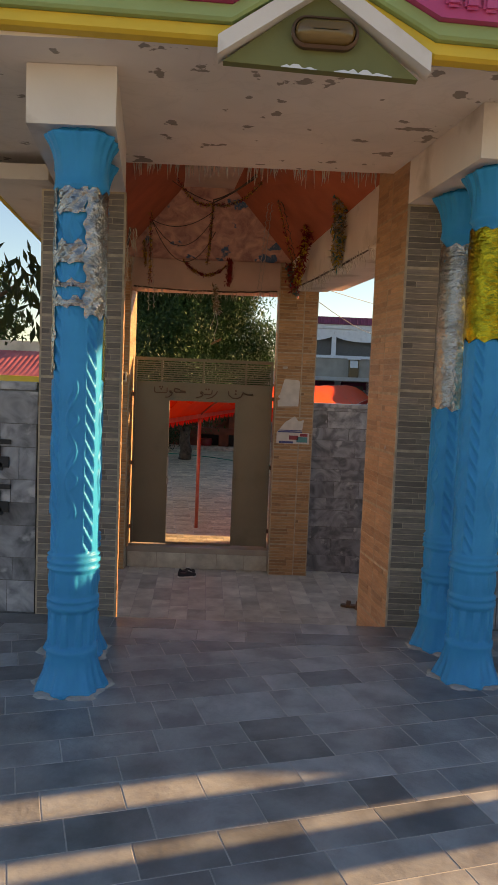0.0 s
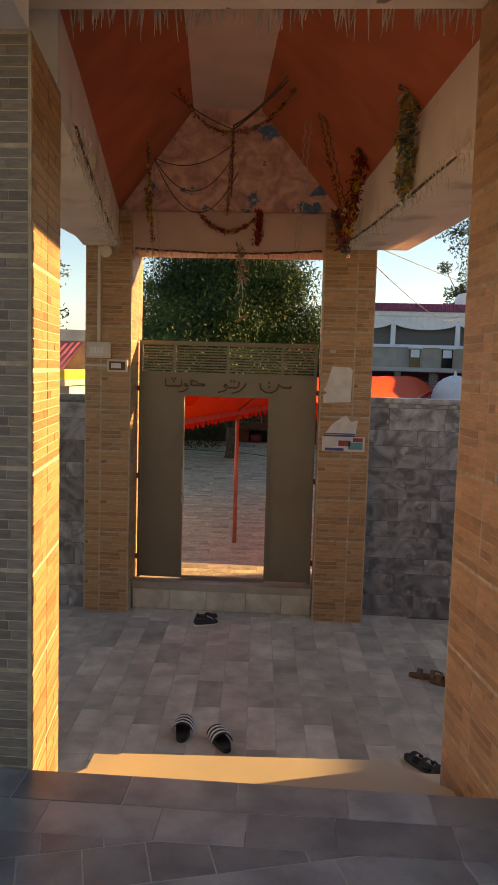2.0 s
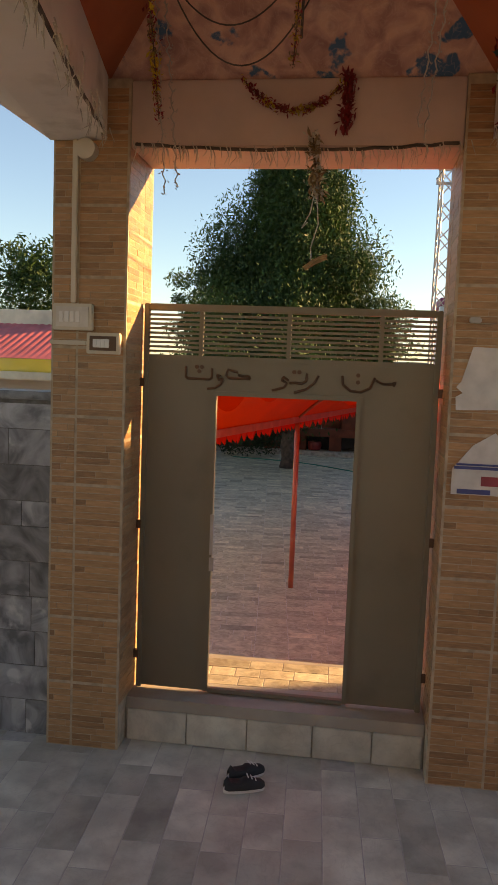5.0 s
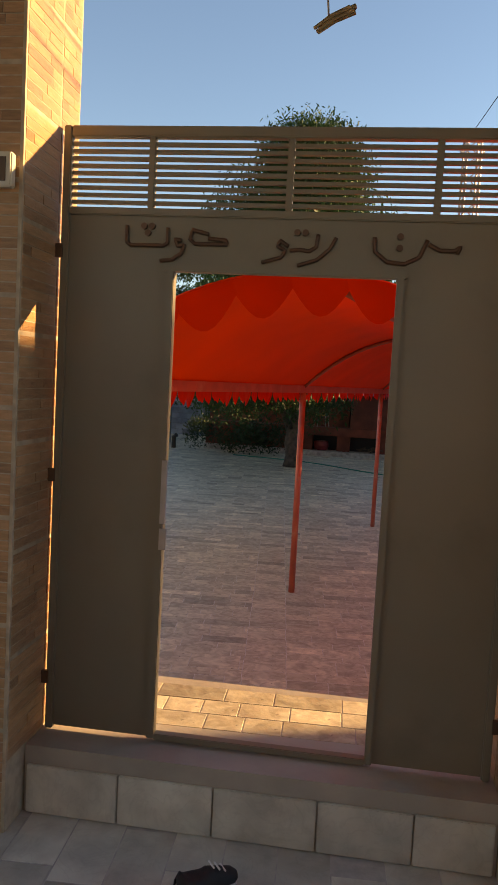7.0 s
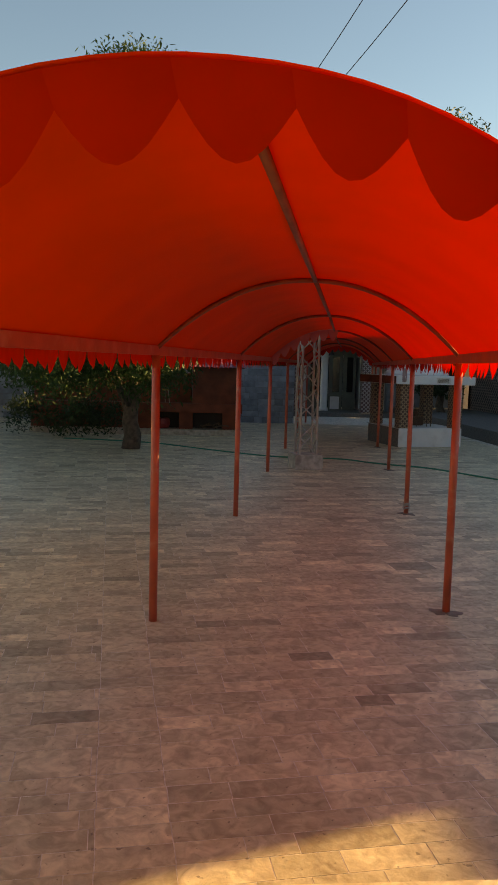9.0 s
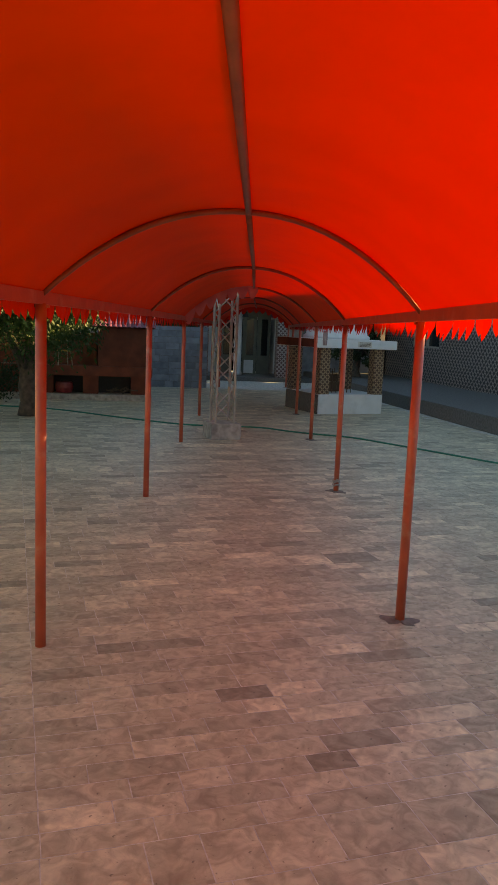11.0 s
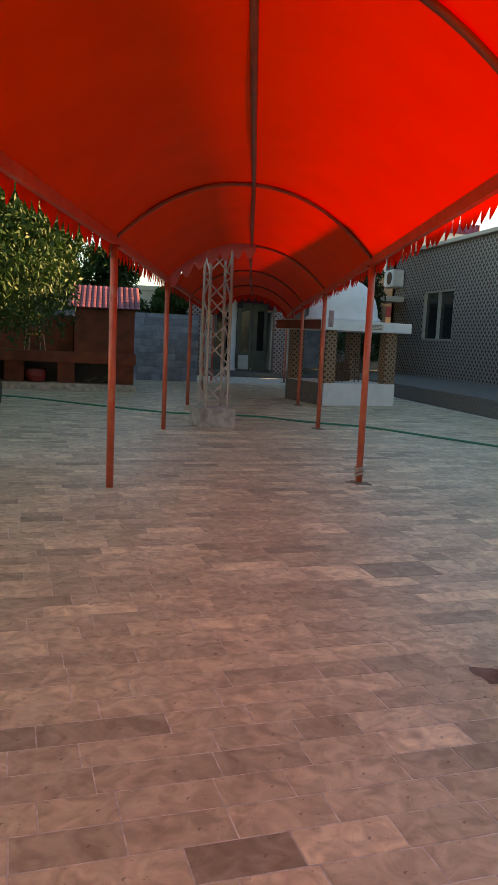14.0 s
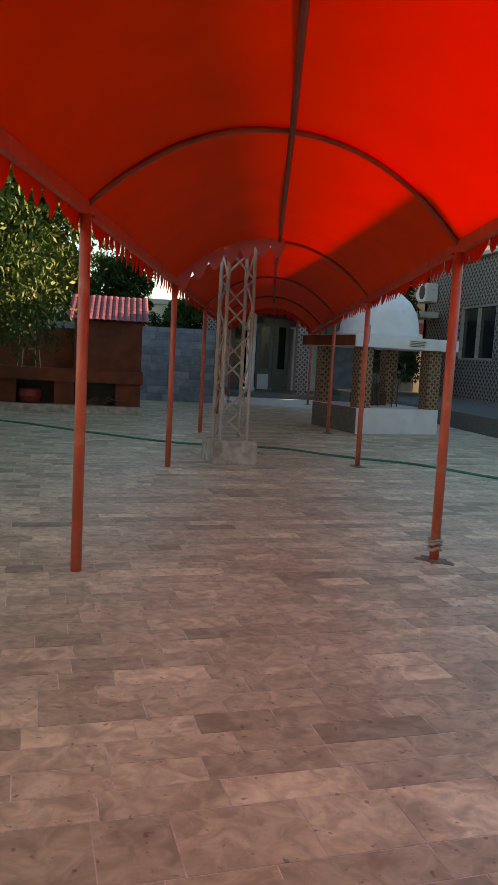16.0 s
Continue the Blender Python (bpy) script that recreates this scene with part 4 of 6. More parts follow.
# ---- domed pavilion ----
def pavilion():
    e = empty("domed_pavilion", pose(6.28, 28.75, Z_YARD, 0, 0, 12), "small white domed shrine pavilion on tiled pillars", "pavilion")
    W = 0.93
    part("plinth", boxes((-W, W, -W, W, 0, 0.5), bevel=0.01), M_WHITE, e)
    # Thin dark sheet puts the left side's shade into the plinth's colour.
    part("plinth_side", boxes((-W - 0.012, -W - 0.003, -W + 0.02, W, 0, 0.49)), M_GROUT_SHADE, e, "thin facing with the plinth's side shade in grey-brown")
    # Red-tinted shade on the slab's left end, done as a dull red sheet.
    part("slab_side", boxes((-1.175, -1.163, -1.1, 1.12, 1.67, 1.87)), M_REDWALL, e, "slab edge with its shade put in as dull red")
    tile = lattice_mat("brown_lattice_tile", (0.36, 0.25, 0.16), (0.12, 0.06, 0.04), 8.0)
    for x in (-0.78, 0.78):
        for y in (-0.78, 0.78):
            part("pillar", boxes((x - 0.14, x + 0.14, y - 0.14, y + 0.14, 0.5, 1.66), bevel=0.006), tile, e, "pillar clad in brown lattice-pattern tiles")
    part("roof_slab", boxes((-1.16, 1.16, -1.12, 1.12, 1.66, 1.88), bevel=0.012), M_WHITE, e)
    prof = [(0.86, 1.88), (0.87, 1.95), (0.80, 2.0), (0.79, 2.15), (0.73, 2.38), (0.6, 2.6), (0.4, 2.77), (0.18, 2.86), (0.06, 2.88), (0.05, 2.95), (0.015, 3.05)]
    part("dome", lathe(bmesh.new(), prof, 40), M_WHITE, e, "white dome with flaking paint", smooth=True)
    part("sign", boxes((0.0, 0.4, -1.128, -1.121, 1.7, 1.84)), M_PAPER, e, "pale stone plaque")
    bm = boxes(*[(0.04, 0.36, -1.131, -1.128, 1.715 + 0.03 * k, 1.727 + 0.03 * k) for k in range(4)])
    part("sign_writing", bm, M_LETTER, e)
    part("altar", boxes((-0.3, 0.3, 0.0, 0.5, 0.5, 0.75), (-0.2, 0.2, 0.1, 0.45, 0.75, 0.95), bevel=0.02), M_LETTER, e)
    for x, h in ((-0.25, 0.62), (-0.12, 0.5), (0.2, 0.7), (0.32, 0.55)):
        bm = tube(bmesh.new(), [(x, -0.35, 0.5), (x, -0.35, 0.5 + h)], 0.012, 6)
        tube(bm, [(x - 0.06, -0.35, 0.5 + h + 0.02), (x - 0.05, -0.35, 0.42 + h), (x + 0.05, -0.35, 0.42 + h), (x + 0.06, -0.35, 0.5 + h + 0.02)], 0.01, 5)
        part("iron_trident", bm, M_LETTER, e)
    part("flag", sheet(bmesh.new(), [[(-1.0 + 0.03 * j, -1.13 + 0.012 * math.sin(2.2 * j + 0.6 * i), 1.72 + 0.07 * i) for j in range(5)] for i in range(6)]), mat("faded_cloth", (0.42, 0.27, 0.27), 0.8), e, "limp faded pink cloth")


def lattice_mat(name, c1, c2, scale):
    """Glazed tiles with a diagonal lattice of c1 on c2, scale repeats a metre."""
    m = bpy.data.materials.new(name)
    m.use_nodes = True
    N, L = m.node_tree.nodes, m.node_tree.links
    b = N["Principled BSDF"]
    co = N.new("ShaderNodeTexCoord")
    sep = N.new("ShaderNodeSeparateXYZ")
    L.new(co.outputs["Object"], sep.inputs[0])

    def op(kind, a, c):
        n = N.new("ShaderNodeMath")
        n.operation = kind
        for k, v in enumerate((a, c)):
            if isinstance(v, (int, float)):
                n.inputs[k].default_value = v
            else:
                L.new(v, n.inputs[k])
        return n.outputs[0]
    u = op("ADD", sep.outputs[0], sep.outputs[1])
    waves = []
    for w in (op("ADD", u, sep.outputs[2]), op("SUBTRACT", u, sep.outputs[2])):
        waves.append(op("COSINE", op("MULTIPLY", w, 2 * math.pi * scale), 0.0))
    both = op("MULTIPLY", waves[0], waves[1])
    high = op("MAXIMUM", waves[0], waves[1])
    r = N.new("ShaderNodeValToRGB")
    els = r.color_ramp.elements
    els[0].position, els[0].color = 0.55, (*c2, 1)
    els[1].position, els[1].color = 0.75, (*c1, 1)
    dots = N.new("ShaderNodeValToRGB")
    dots.color_ramp.elements[0].position, dots.color_ramp.elements[0].color = 0.5, (1, 1, 1, 1)
    dots.color_ramp.elements[1].position, dots.color_ramp.elements[1].color = 0.8, (0.45, 0.4, 0.4, 1)
    L.new(high, r.inputs[0])
    L.new(both, dots.inputs[0])
    mul = N.new("ShaderNodeMixRGB")
    mul.blend_type = "MULTIPLY"
    mul.inputs[0].default_value = 1.0
    L.new(r.outputs[0], mul.inputs[1])
    L.new(dots.outputs[0], mul.inputs[2])
    L.new(mul.outputs[0], b.inputs["Base Color"])
    b.inputs["Roughness"].default_value = 0.4
    return m


pavilion()

# ---- red kitchen building ----
def kitchen():
    e = empty("kitchen_building", pose(1.55, 30.1, Z_YARD, 0, 0, -1), "low brick-red cook house with fire openings below", "building")
    part("plinth", boxes((-6.0, 0.05, -0.25, 2.6, 0, 0.16), bevel=0.01), M_CONC, e, "stained concrete plinth")
    for x0, x1 in ((-6, -4.4), (-4.0, -3.4), (-3.0, -2.55), (-1.78, -1.38), (-0.52, 0.0)):
        part("pier", boxes((x0, x1, 0, 0.4, 0.16, 0.64), bevel=0.006), M_REDWALL, e)
    # Plain black back of the fire openings.
    part("fire_pit_back", boxes((-6, 0, 0.42, 2.4, 0.16, 0.64)), M_BLACK, e, "black recess behind the fire openings")
    part("ledge", boxes((-6.1, 0.04, -0.12, 2.4, 0.64, 0.9), bevel=0.01), M_REDWALL, e)
    part("wall", boxes((-6, -1.45, 0.5, 2.4, 0.9, 1.75), (-1.4, 0.0, 0.02, 2.4, 0.9, 1.95)), M_REDWALL, e)
    roof = part("roof", sheet(bmesh.new(), [[(-1.55, -0.08, 1.93), (0.1, -0.08, 1.93)], [(-1.55, 1.3, 2.5), (0.1, 1.3, 2.5)], [(-1.55, 2.5, 1.95), (0.1, 2.5, 1.95)]]), M_REDWALL, e)
    tm = None
    for r in range(7):
        for c in range(13):
            if tm is None:
                bm = bmesh.new()
                rows = [[(0.064 * math.cos(math.pi * j / 6), 0.24 * i - 0.02, 0.03 * math.sin(math.pi * j / 6) - 0.012 * i) for j in range(7)] for i in (0, 1)]
                sheet(bm, rows)
                tm = bpy.data.meshes.new("roof_tile")
                bm.to_mesh(tm)
                bm.free()
                tm.materials.append(M_PINKTILE)
            ob = new("roof_tile", tm)
            ob.parent = roof
            ob.matrix_basis = Matrix.Translation((-1.48 + 0.128 * c, -0.08 + 0.2 * r, 1.945 + 0.0826 * r)) @ Matrix.Rotation(math.atan2(0.57, 1.38), 4, "X")
    rng = random.Random(3)
    bm = bmesh.new()
    for k in range(26):
        x, y = -0.95 + 0.5 * rng.random(), -0.02 + 0.3 * rng.random()
        a = rng.random() * 3
        tube(bm, [(x, y, 0.17 + 0.18 * rng.random()), (x + 0.25 * math.cos(a), y + 0.1 * math.sin(a), 0.17 + 0.1 * rng.random())], 0.018, 5)
    tagged(obj("firewood", bm, M_BARK, m=pose(1.55, 30.1, Z_YARD)), "heap of split firewood in the fire opening", "firewood")
    bm = lathe(bmesh.new(), [(0.05, 0), (0.2, 0.02), (0.24, 0.15), (0.22, 0.28), (0.2, 0.3)], 20)
    tagged(obj("cooking_pot", bm, mat("red_enamel", (0.25, 0.02, 0.02), 0.4), m=pose(-0.72, 30.2, Z_YARD + 0.16)), "dark red cooking pot inside the fire opening", "pot")


kitchen()


def steel_chair():
    e = empty("metal_chair", pose(-0.75, 30.15, Z_YARD + 0.9, 0, 0, 200), "thin steel chair with a yellow seat on the ledge", "chair")
    yel = mat("yellow_plastic", (0.55, 0.36, 0.03), 0.5)
    part("seat", boxes((-0.17, 0.17, -0.16, 0.16, 0.36, 0.39), bevel=0.01), yel, e)
    part("backrest", boxes((-0.16, 0.16, -0.19, -0.165, 0.62, 0.76), bevel=0.008), yel, e)
    for x in (-0.16, 0.16):
        for y, t in ((-0.15, 0.76), (0.15, 0.37)):
            part("leg", tube(bmesh.new(), [(x * 1.2, y * 1.3, 0), (x, y, 0.37), (x, y - (0.02 if t > 0.5 else 0), t)], 0.011, 6), M_GALV, e)


steel_chair()

# ---- back walls and temple ----
bw = structure("wall_back", boxes((-13.7, 3.75, 35.05, 35.3, -0.72, 1.46)), M_GROUT_SHADE, "blue-grey stone wall closing the courtyard", "wall")
verts, faces = [], []
rng = random.Random(8)


def add_box(verts, faces, x0, x1, y0, y1, z0, z1):
    o = len(verts)
    verts += [(x, y, z) for z in (z0, z1) for y in (y0, y1) for x in (x0, x1)]
    faces += [tuple(o + i for i in f) for f in ((0, 2, 3, 1), (4, 5, 7, 6), (0, 1, 5, 4), (2, 6, 7, 3), (0, 4, 6, 2), (1, 3, 7, 5))]


def joined(name, verts, faces, material, parent, m=None):
    me = bpy.data.meshes.new(name)
    me.from_pydata(verts, [], faces)
    me.update()
    me.materials.append(material)
    ob = new(name, me)
    ob.parent = parent
    if m is not None:
        ob.matrix_basis = m
    return tagged(ob, kind="stuff")


z = -0.57
while z < 1.45:
    x = -9.0 - rng.random() * 0.3
    while x < 3.74:
        w = rng.choice((0.3, 0.45, 0.6))
        add_box(verts, faces, x + 0.004, min(x + w, 3.745) - 0.004, 35.03 + rng.choice((0, 0.006)), 35.06, z + 0.004, min(z + 0.21, 1.455) - 0.004)
        x += w
    z += 0.21
joined("stone_facing", verts, faces, M_BLUESTONE, bw)

M_MOSAIC = lattice_mat("black_white_mosaic", (0.34, 0.29, 0.28), (0.03, 0.025, 0.03), 4.5)
M_MOSAIC2 = lattice_mat("red_white_mosaic", (0.36, 0.30, 0.30), (0.12, 0.05, 0.05), 6.0)


def temple():
    e = empty("temple_building", pose(0, 0, Z_YARD), "two-storey white temple with purple bands and dark doors", "building")
    G = -Z_YARD
    # Floor colour is darkened to carry the shade under the porch roof.
    part("porch_floor", boxes((3.8, 11.8, 38.9, 42, 0, 0.16), bevel=0.01), M_GROUT_SHADE, e, "stone porch floor with the roof's shade in its dark grey")
    part("wall", boxes((3.8, 5.6, 42.0, 46, 0, 3.0), (7.6, 16, 42.0, 46, 0, 3.0), (5.6, 7.6, 42.0, 46, 2.45, 3.0)), M_WHITE, e)
    part("wall", boxes((4.5, 16, 42.4, 46, 3.0, 6.4)), M_WHITE, e)
    part("recess", boxes((5.6, 7.6, 43.2, 43.4, 0.16, 2.45)), M_DARK, e)
    purple = mat("purple_paint", (0.26, 0.05, 0.13), 0.6)
    part("band", boxes((4.3, 16.2, 41.6, 42.4, 2.55, 2.95), bevel=0.02), purple, e, "purple painted eave band")
    part("band", boxes((4.3, 16.2, 41.8, 46.2, 6.1, 6.5), bevel=0.02), purple, e, "purple painted roof band")
    part("cornice", boxes((4.3, 16.2, 41.9, 42.4, 5.85, 6.1), bevel=0.02), M_WHITE, e)
    beige = mat("beige_balcony_paint", (0.40, 0.35, 0.29), 0.8, 0, 0.1, 2, 0.1, 20)
    part("balcony_wall", boxes((4.4, 16, 41.95, 42.1, 2.95, 4.25)), beige, e, "beige balcony front")
    # The verandah's shade is put into this wall's dark grey.
    part("verandah_back", boxes((4.5, 16, 42.36, 42.398, 4.25, 5.85)), M_GROUT_SHADE, e, "verandah wall with its shade painted in dark grey")
    n = 116
    low = [(4.4 + 11.6 * k / n, 5.42 - 0.5 * abs(math.sin(math.pi * (4.4 + 11.6 * k / n - 5.6) / 3.3)) ** 0.35 + 0.25) for k in range(n + 1)]
    part("arched_fascia", sheet(bmesh.new(), [[(x, 42.1, z) for x, z in low], [(x, 41.98, z) for x, z in low], [(x, 41.98, 5.85) for x, z in low], [(x, 42.1, 5.85) for x, z in low]]), M_WHITE, e, "white arched fascia over the balcony")
    for x in (5.6, 8.9, 12.2, 15.5):
        part("balcony_post", boxes((x - 0.12, x + 0.12, 41.97, 42.12, 4.4, 5.6), bevel=0.01), M_WHITE, e)
    tank = lathe(bmesh.new(), [(0.75, 0), (0.75, 0.55), (0.55, 0.8), (0.2, 0.86)], 8)
    part("water_tank", tank, M_WHITE, e, "pale grey rooftop water tank", m=Matrix.Translation((9.9, 44.5, 6.5)))
    for k in range(60):
        part("roof_ridge", tube(bmesh.new(), [(4.4 + 0.2 * k, 41.78, 6.13), (4.4 + 0.2 * k, 41.78, 6.49)], 0.03, 5), purple, e)
    part("balcony_rail", boxes((4.4, 16, 41.85, 42.0, 4.25, 4.4)), M_WHITE, e)
    for x in (6.75, 8.4, 10.0, 11.7):
        w = part("window", boxes((x - 0.28, x + 0.28, 41.85, 41.96, 3.05, 4.2)), M_DARK, e)
        part("window_sign", boxes((x - 0.22, x + 0.22, 41.8, 41.85, 3.75, 4.15)), M_WHITE, w)
        part("window_hood", boxes((x - 0.36, x + 0.36, 41.7, 41.96, 4.2, 4.3)), M_WHITE, w)
    green = mat("grey_green_door", (0.14, 0.14, 0.115), 0.5, 0, 0.1, 4)
    for x0, x1 in ((5.05, 5.6), (6.02, 6.62), (6.64, 7.2)):
        d = part("door", boxes((x0, x1, 41.0, 41.06, 0.17, 2.75), bevel=0.01), green, e)
        part("glass", boxes((x0 + 0.17, x1 - 0.13, 40.985, 40.995, 0.95, 2.45)), M_DARK, d)
    part("white_panel", boxes((6.1, 6.5, 40.98, 40.99, 0.2, 0.75)), M_WHITE, e)
    part("column", lathe(bmesh.new(), [(0.2, 0.16), (0.2, 0.25), (0.16, 0.3), (0.16, 2.9), (0.2, 2.95), (0.2, 3.0)], 24), M_WHITE, e, smooth=True, m=Matrix.Translation((5.72, 40.4, 0)))
    for x in (4.15, 7.3):
        part("pillar", boxes((x - 0.2, x + 0.2, 39.2, 39.6, 0.16, 3.0), bevel=0.01), M_MOSAIC2, e, "pillar clad in red and white mosaic")
    part("side_wall", boxes((8.5, 11.9, 40.6, 41.0, 0.16, 2.9)), M_BLUESTONE, e)
    part("porch_roof", boxes((3.6, 11.9, 38.8, 42, 3.0, 3.2), bevel=0.01), M_PLAIN, e)
    part("bell", lathe(bmesh.new(), [(0.13, 0), (0.12, 0.03), (0.08, 0.12), (0.06, 0.2), (0.01, 0.24)], 16), M_BLACK, e, "black bell", smooth=True, m=Matrix.Translation((5.85, 39.6, 2.5)))
    part("bell_rod", tube(bmesh.new(), [(5.85, 39.6, 2.72), (5.85, 39.6, 3.0)], 0.012, 5), M_BLACK, e)


temple()


def mosaic_house():
    e = empty("mosaic_house", pose(0, 0, Z_YARD), "house wall covered in black and white mosaic tiles", "building")
    part("wall", boxes((12.0, 12.25, 25.0, 34.9, 0.3, 4.75), (12.0, 12.25, 37.3, 40.3, 0.3, 4.75), (12.0, 12.25, 34.9, 37.3, 0.3, 1.62), (12.0, 12.25, 34.9, 37.3, 3.3, 4.75), (12.0, 18, 40.05, 40.3, 0.3, 4.75)), M_MOSAIC, e)
    part("roof", boxes((11.8, 18, 24.95, 40.5, 4.76, 4.88), bevel=0.01), M_PLAIN, e)
    w = part("window", boxes((12.12, 12.14, 34.95, 37.25, 1.66, 3.26)), M_DARK, e)
    for y0, y1, z0, z1 in ((34.9, 34.97, 1.62, 3.3), (37.23, 37.3, 1.62, 3.3), (36.06, 36.13, 1.62, 3.3), (34.97, 37.23, 1.62, 1.68), (34.97, 37.23, 3.24, 3.3)):
        part("window_frame", boxes((12.02, 12.14, y0, y1, z0, z1), bevel=0.005), M_GALV, w)


mosaic_house()
structure("ledge_right", boxes((8.6, 11.99, 18, 41, -0.72, -0.2), bevel=0.015), M_GROUT_SHADE, "raised dark grey stone ledge along the house", "ledge")


def ac_unit():
    e = empty("air_conditioner", pose(11.75, 39.6, 3.02), "white outdoor air conditioner unit on the house wall", "air conditioner")
    part("casing", boxes((-0.22, 0.22, -0.45, 0.45, 0, 0.62), bevel=0.02), M_WHITE, e)
    part("fan_grille", tube(bmesh.new(), [(-0.221, -0.1, 0.31), (-0.235, -0.1, 0.31)], 0.24, 24), M_LETTER, e)
    part("bracket", boxes((-0.22, 0.25, -0.35, -0.31, -0.05, 0), (-0.22, 0.25, 0.31, 0.35, -0.05, 0)), M_GALV, e)


ac_unit()

def far_house():
    e = empty("far_house", pose(1.2, 46, Z_YARD), "distant beige flat-roofed house behind the trees", "building")
    stone = mat("beige_render", (0.5, 0.45, 0.37), 0.85, 0, 0.1, 2, 0.1, 20)
    part("wall", boxes((-3, 3.0, 0.0, 4.0, 0, 3.3)), stone, e)
    part("parapet", boxes((-3.1, 3.1, -0.12, 4.1, 3.3, 3.5), bevel=0.02), stone, e)
    for x in (-2.0, -0.2, 1.6):
        w = part("window", boxes((x - 0.45, x + 0.45, -0.02, 0.03, 1.2, 2.5)), M_DARK, e)
        part("sill", boxes((x - 0.52, x + 0.52, -0.1, -0.021, 1.1, 1.2)), stone, w)


far_house()

# ---- painted shed roof to the side of the gate ----
def shed():
    e = empty("painted_shed", pose(-2.9, 13.5, Z_YARD), "shed roof painted pink, yellow and cream", "shed")
    part("wall", boxes((-6, 0, 0.3, 3.0, 0, 2.55)), M_PLAIN, e)
    part("eave", boxes((-6.1, 0.1, -0.25, 3.1, 2.56, 2.66), bevel=0.01), mat("cream_paint", (0.66, 0.58, 0.42), 0.7), e, "cream eave board")
    part("trim_band", boxes((-6.1, 0.08, -0.2, 3.1, 2.66, 2.82), bevel=0.01), M_YELLOW, e, "yellow painted band")
    bm = sheet(bmesh.new(), [[(-6.1 + 0.05 * i, -0.2 + 0.0 + 0.006 * (i % 2), 2.825) for i in range(124)], [(-6.1 + 0.05 * i, 1.0 + 0.006 * (i % 2), 3.3 + 0.012 * (i % 2)) for i in range(124)]])
    part("roof_slope", bm, mat("salmon_pink_paint", (0.60, 0.13, 0.13), 0.7, stain=0.3, stain_color=(0.6, 0.3, 0.28)), e, "salmon pink ribbed slope")
    part("parapet", boxes((-6.1, 0.1, 1.0, 1.2, 2.66, 3.5), bevel=0.01), mat("cream_parapet", (0.68, 0.62, 0.47), 0.75), e, "cream parapet")


shed()

# ---- trees ----
def leaf_cloud(clumps, per, leaf, seed, squash=0.8, droop=0.0, slim=0.16):
    rng = np.random.default_rng(seed)
    V, F = [], []
    for cx, cy, cz, cr in clumps:
        c = rng.normal(0, 1, (per, 3))
        c /= np.linalg.norm(c, axis=1)[:, None]
        c *= (rng.random(per) ** 0.45)[:, None] * cr
        c[:, 2] *= squash
        d = rng.normal(0, 1, (per, 3))
        d[:, 2] -= droop
        d /= np.linalg.norm(d, axis=1)[:, None]
        s = np.cross(d, rng.normal(0, 1, (per, 3)))
        s /= np.linalg.norm(s, axis=1)[:, None]
        ln = leaf * (0.6 + 0.8 * rng.random(per))[:, None]
        p = c + np.array([cx, cy, cz])
        o = len(V)
        quad = np.stack([p - d * ln * 0.5, p + s * ln * slim, p + d * ln * 0.5, p - s * ln * slim], 1).reshape(-1, 3)
        V.extend(map(tuple, quad))
        F.extend((o + 4 * i, o + 4 * i + 1, o + 4 * i + 2, o + 4 * i + 3) for i in range(per))
    return V, F


def tree(name, x, y, height, trunk_h, radius, label, material, seed, clumps=150, per=60, leaf=0.2, lean=0.0, cone=0.5, droop=0.0, low=None, trunk_r=0.16, clear=None):
    rng = random.Random(seed)
    e = empty(name, pose(x, y, Z_YARD), label, "tree")
    bm = bmesh.new()
    tp = [(lean * (k / 5) ** 1.5 * -1 + 0.05 * math.sin(2 * k), 0.04 * math.cos(3 * k), trunk_h * k / 5) for k in range(6)]
    tube(bm, tp, [trunk_r * (1.15 - 0.1 * k) for k in range(6)], 12)
    part("trunk", bm, M_BARK, e, smooth=True)
    top = Vector(tp[-1])
    low = trunk_h * 0.8 if low is None else low
    cl = []
    for k in range(clumps):
        a, u = rng.random() * 6.283, rng.random()
        z = low + (height - low) * u
        R = radius * (1 - cone * u ** 1.3) * (0.75 + 0.35 * math.sin(3 * a + seed) * math.sin(5 * u + seed))
        r = R * (0.1 + 0.9 * rng.random() ** 0.65)
        size = radius * (0.13 + 0.13 * rng.random())
        if clear and clear(x + top.x + r * math.cos(a), y + top.y + r * math.sin(a), z + Z_YARD, size):
            continue
        cl.append((top.x + r * math.cos(a), top.y + r * math.sin(a), z, size))
    for k in range(9):
        bm = bmesh.new()
        c = Vector(cl[k * 7 % len(cl)][:3])
        mid = top.lerp(c, 0.5) + Vector((0, 0, 0.15))
        tube(bm, [top - Vector((0, 0, 0.12 * k)), mid, c], [0.07, 0.045, 0.015], 7)
        part("limb", bm, M_BARK, e, smooth=True)
    V, F = leaf_cloud(cl, per, leaf, seed, droop=droop)
    joined("crown", V, F, material, e)
    return e


def over_canopy(px, py, pz, size):
    """True where a clump would reach into the canopy."""
    return (pz - 0.8 * size < 2.45 and px + size > 1.55 + 0.204 * (py - 22.754)) or (pz - 0.8 * size < 1.9 and px + size > 0.5)


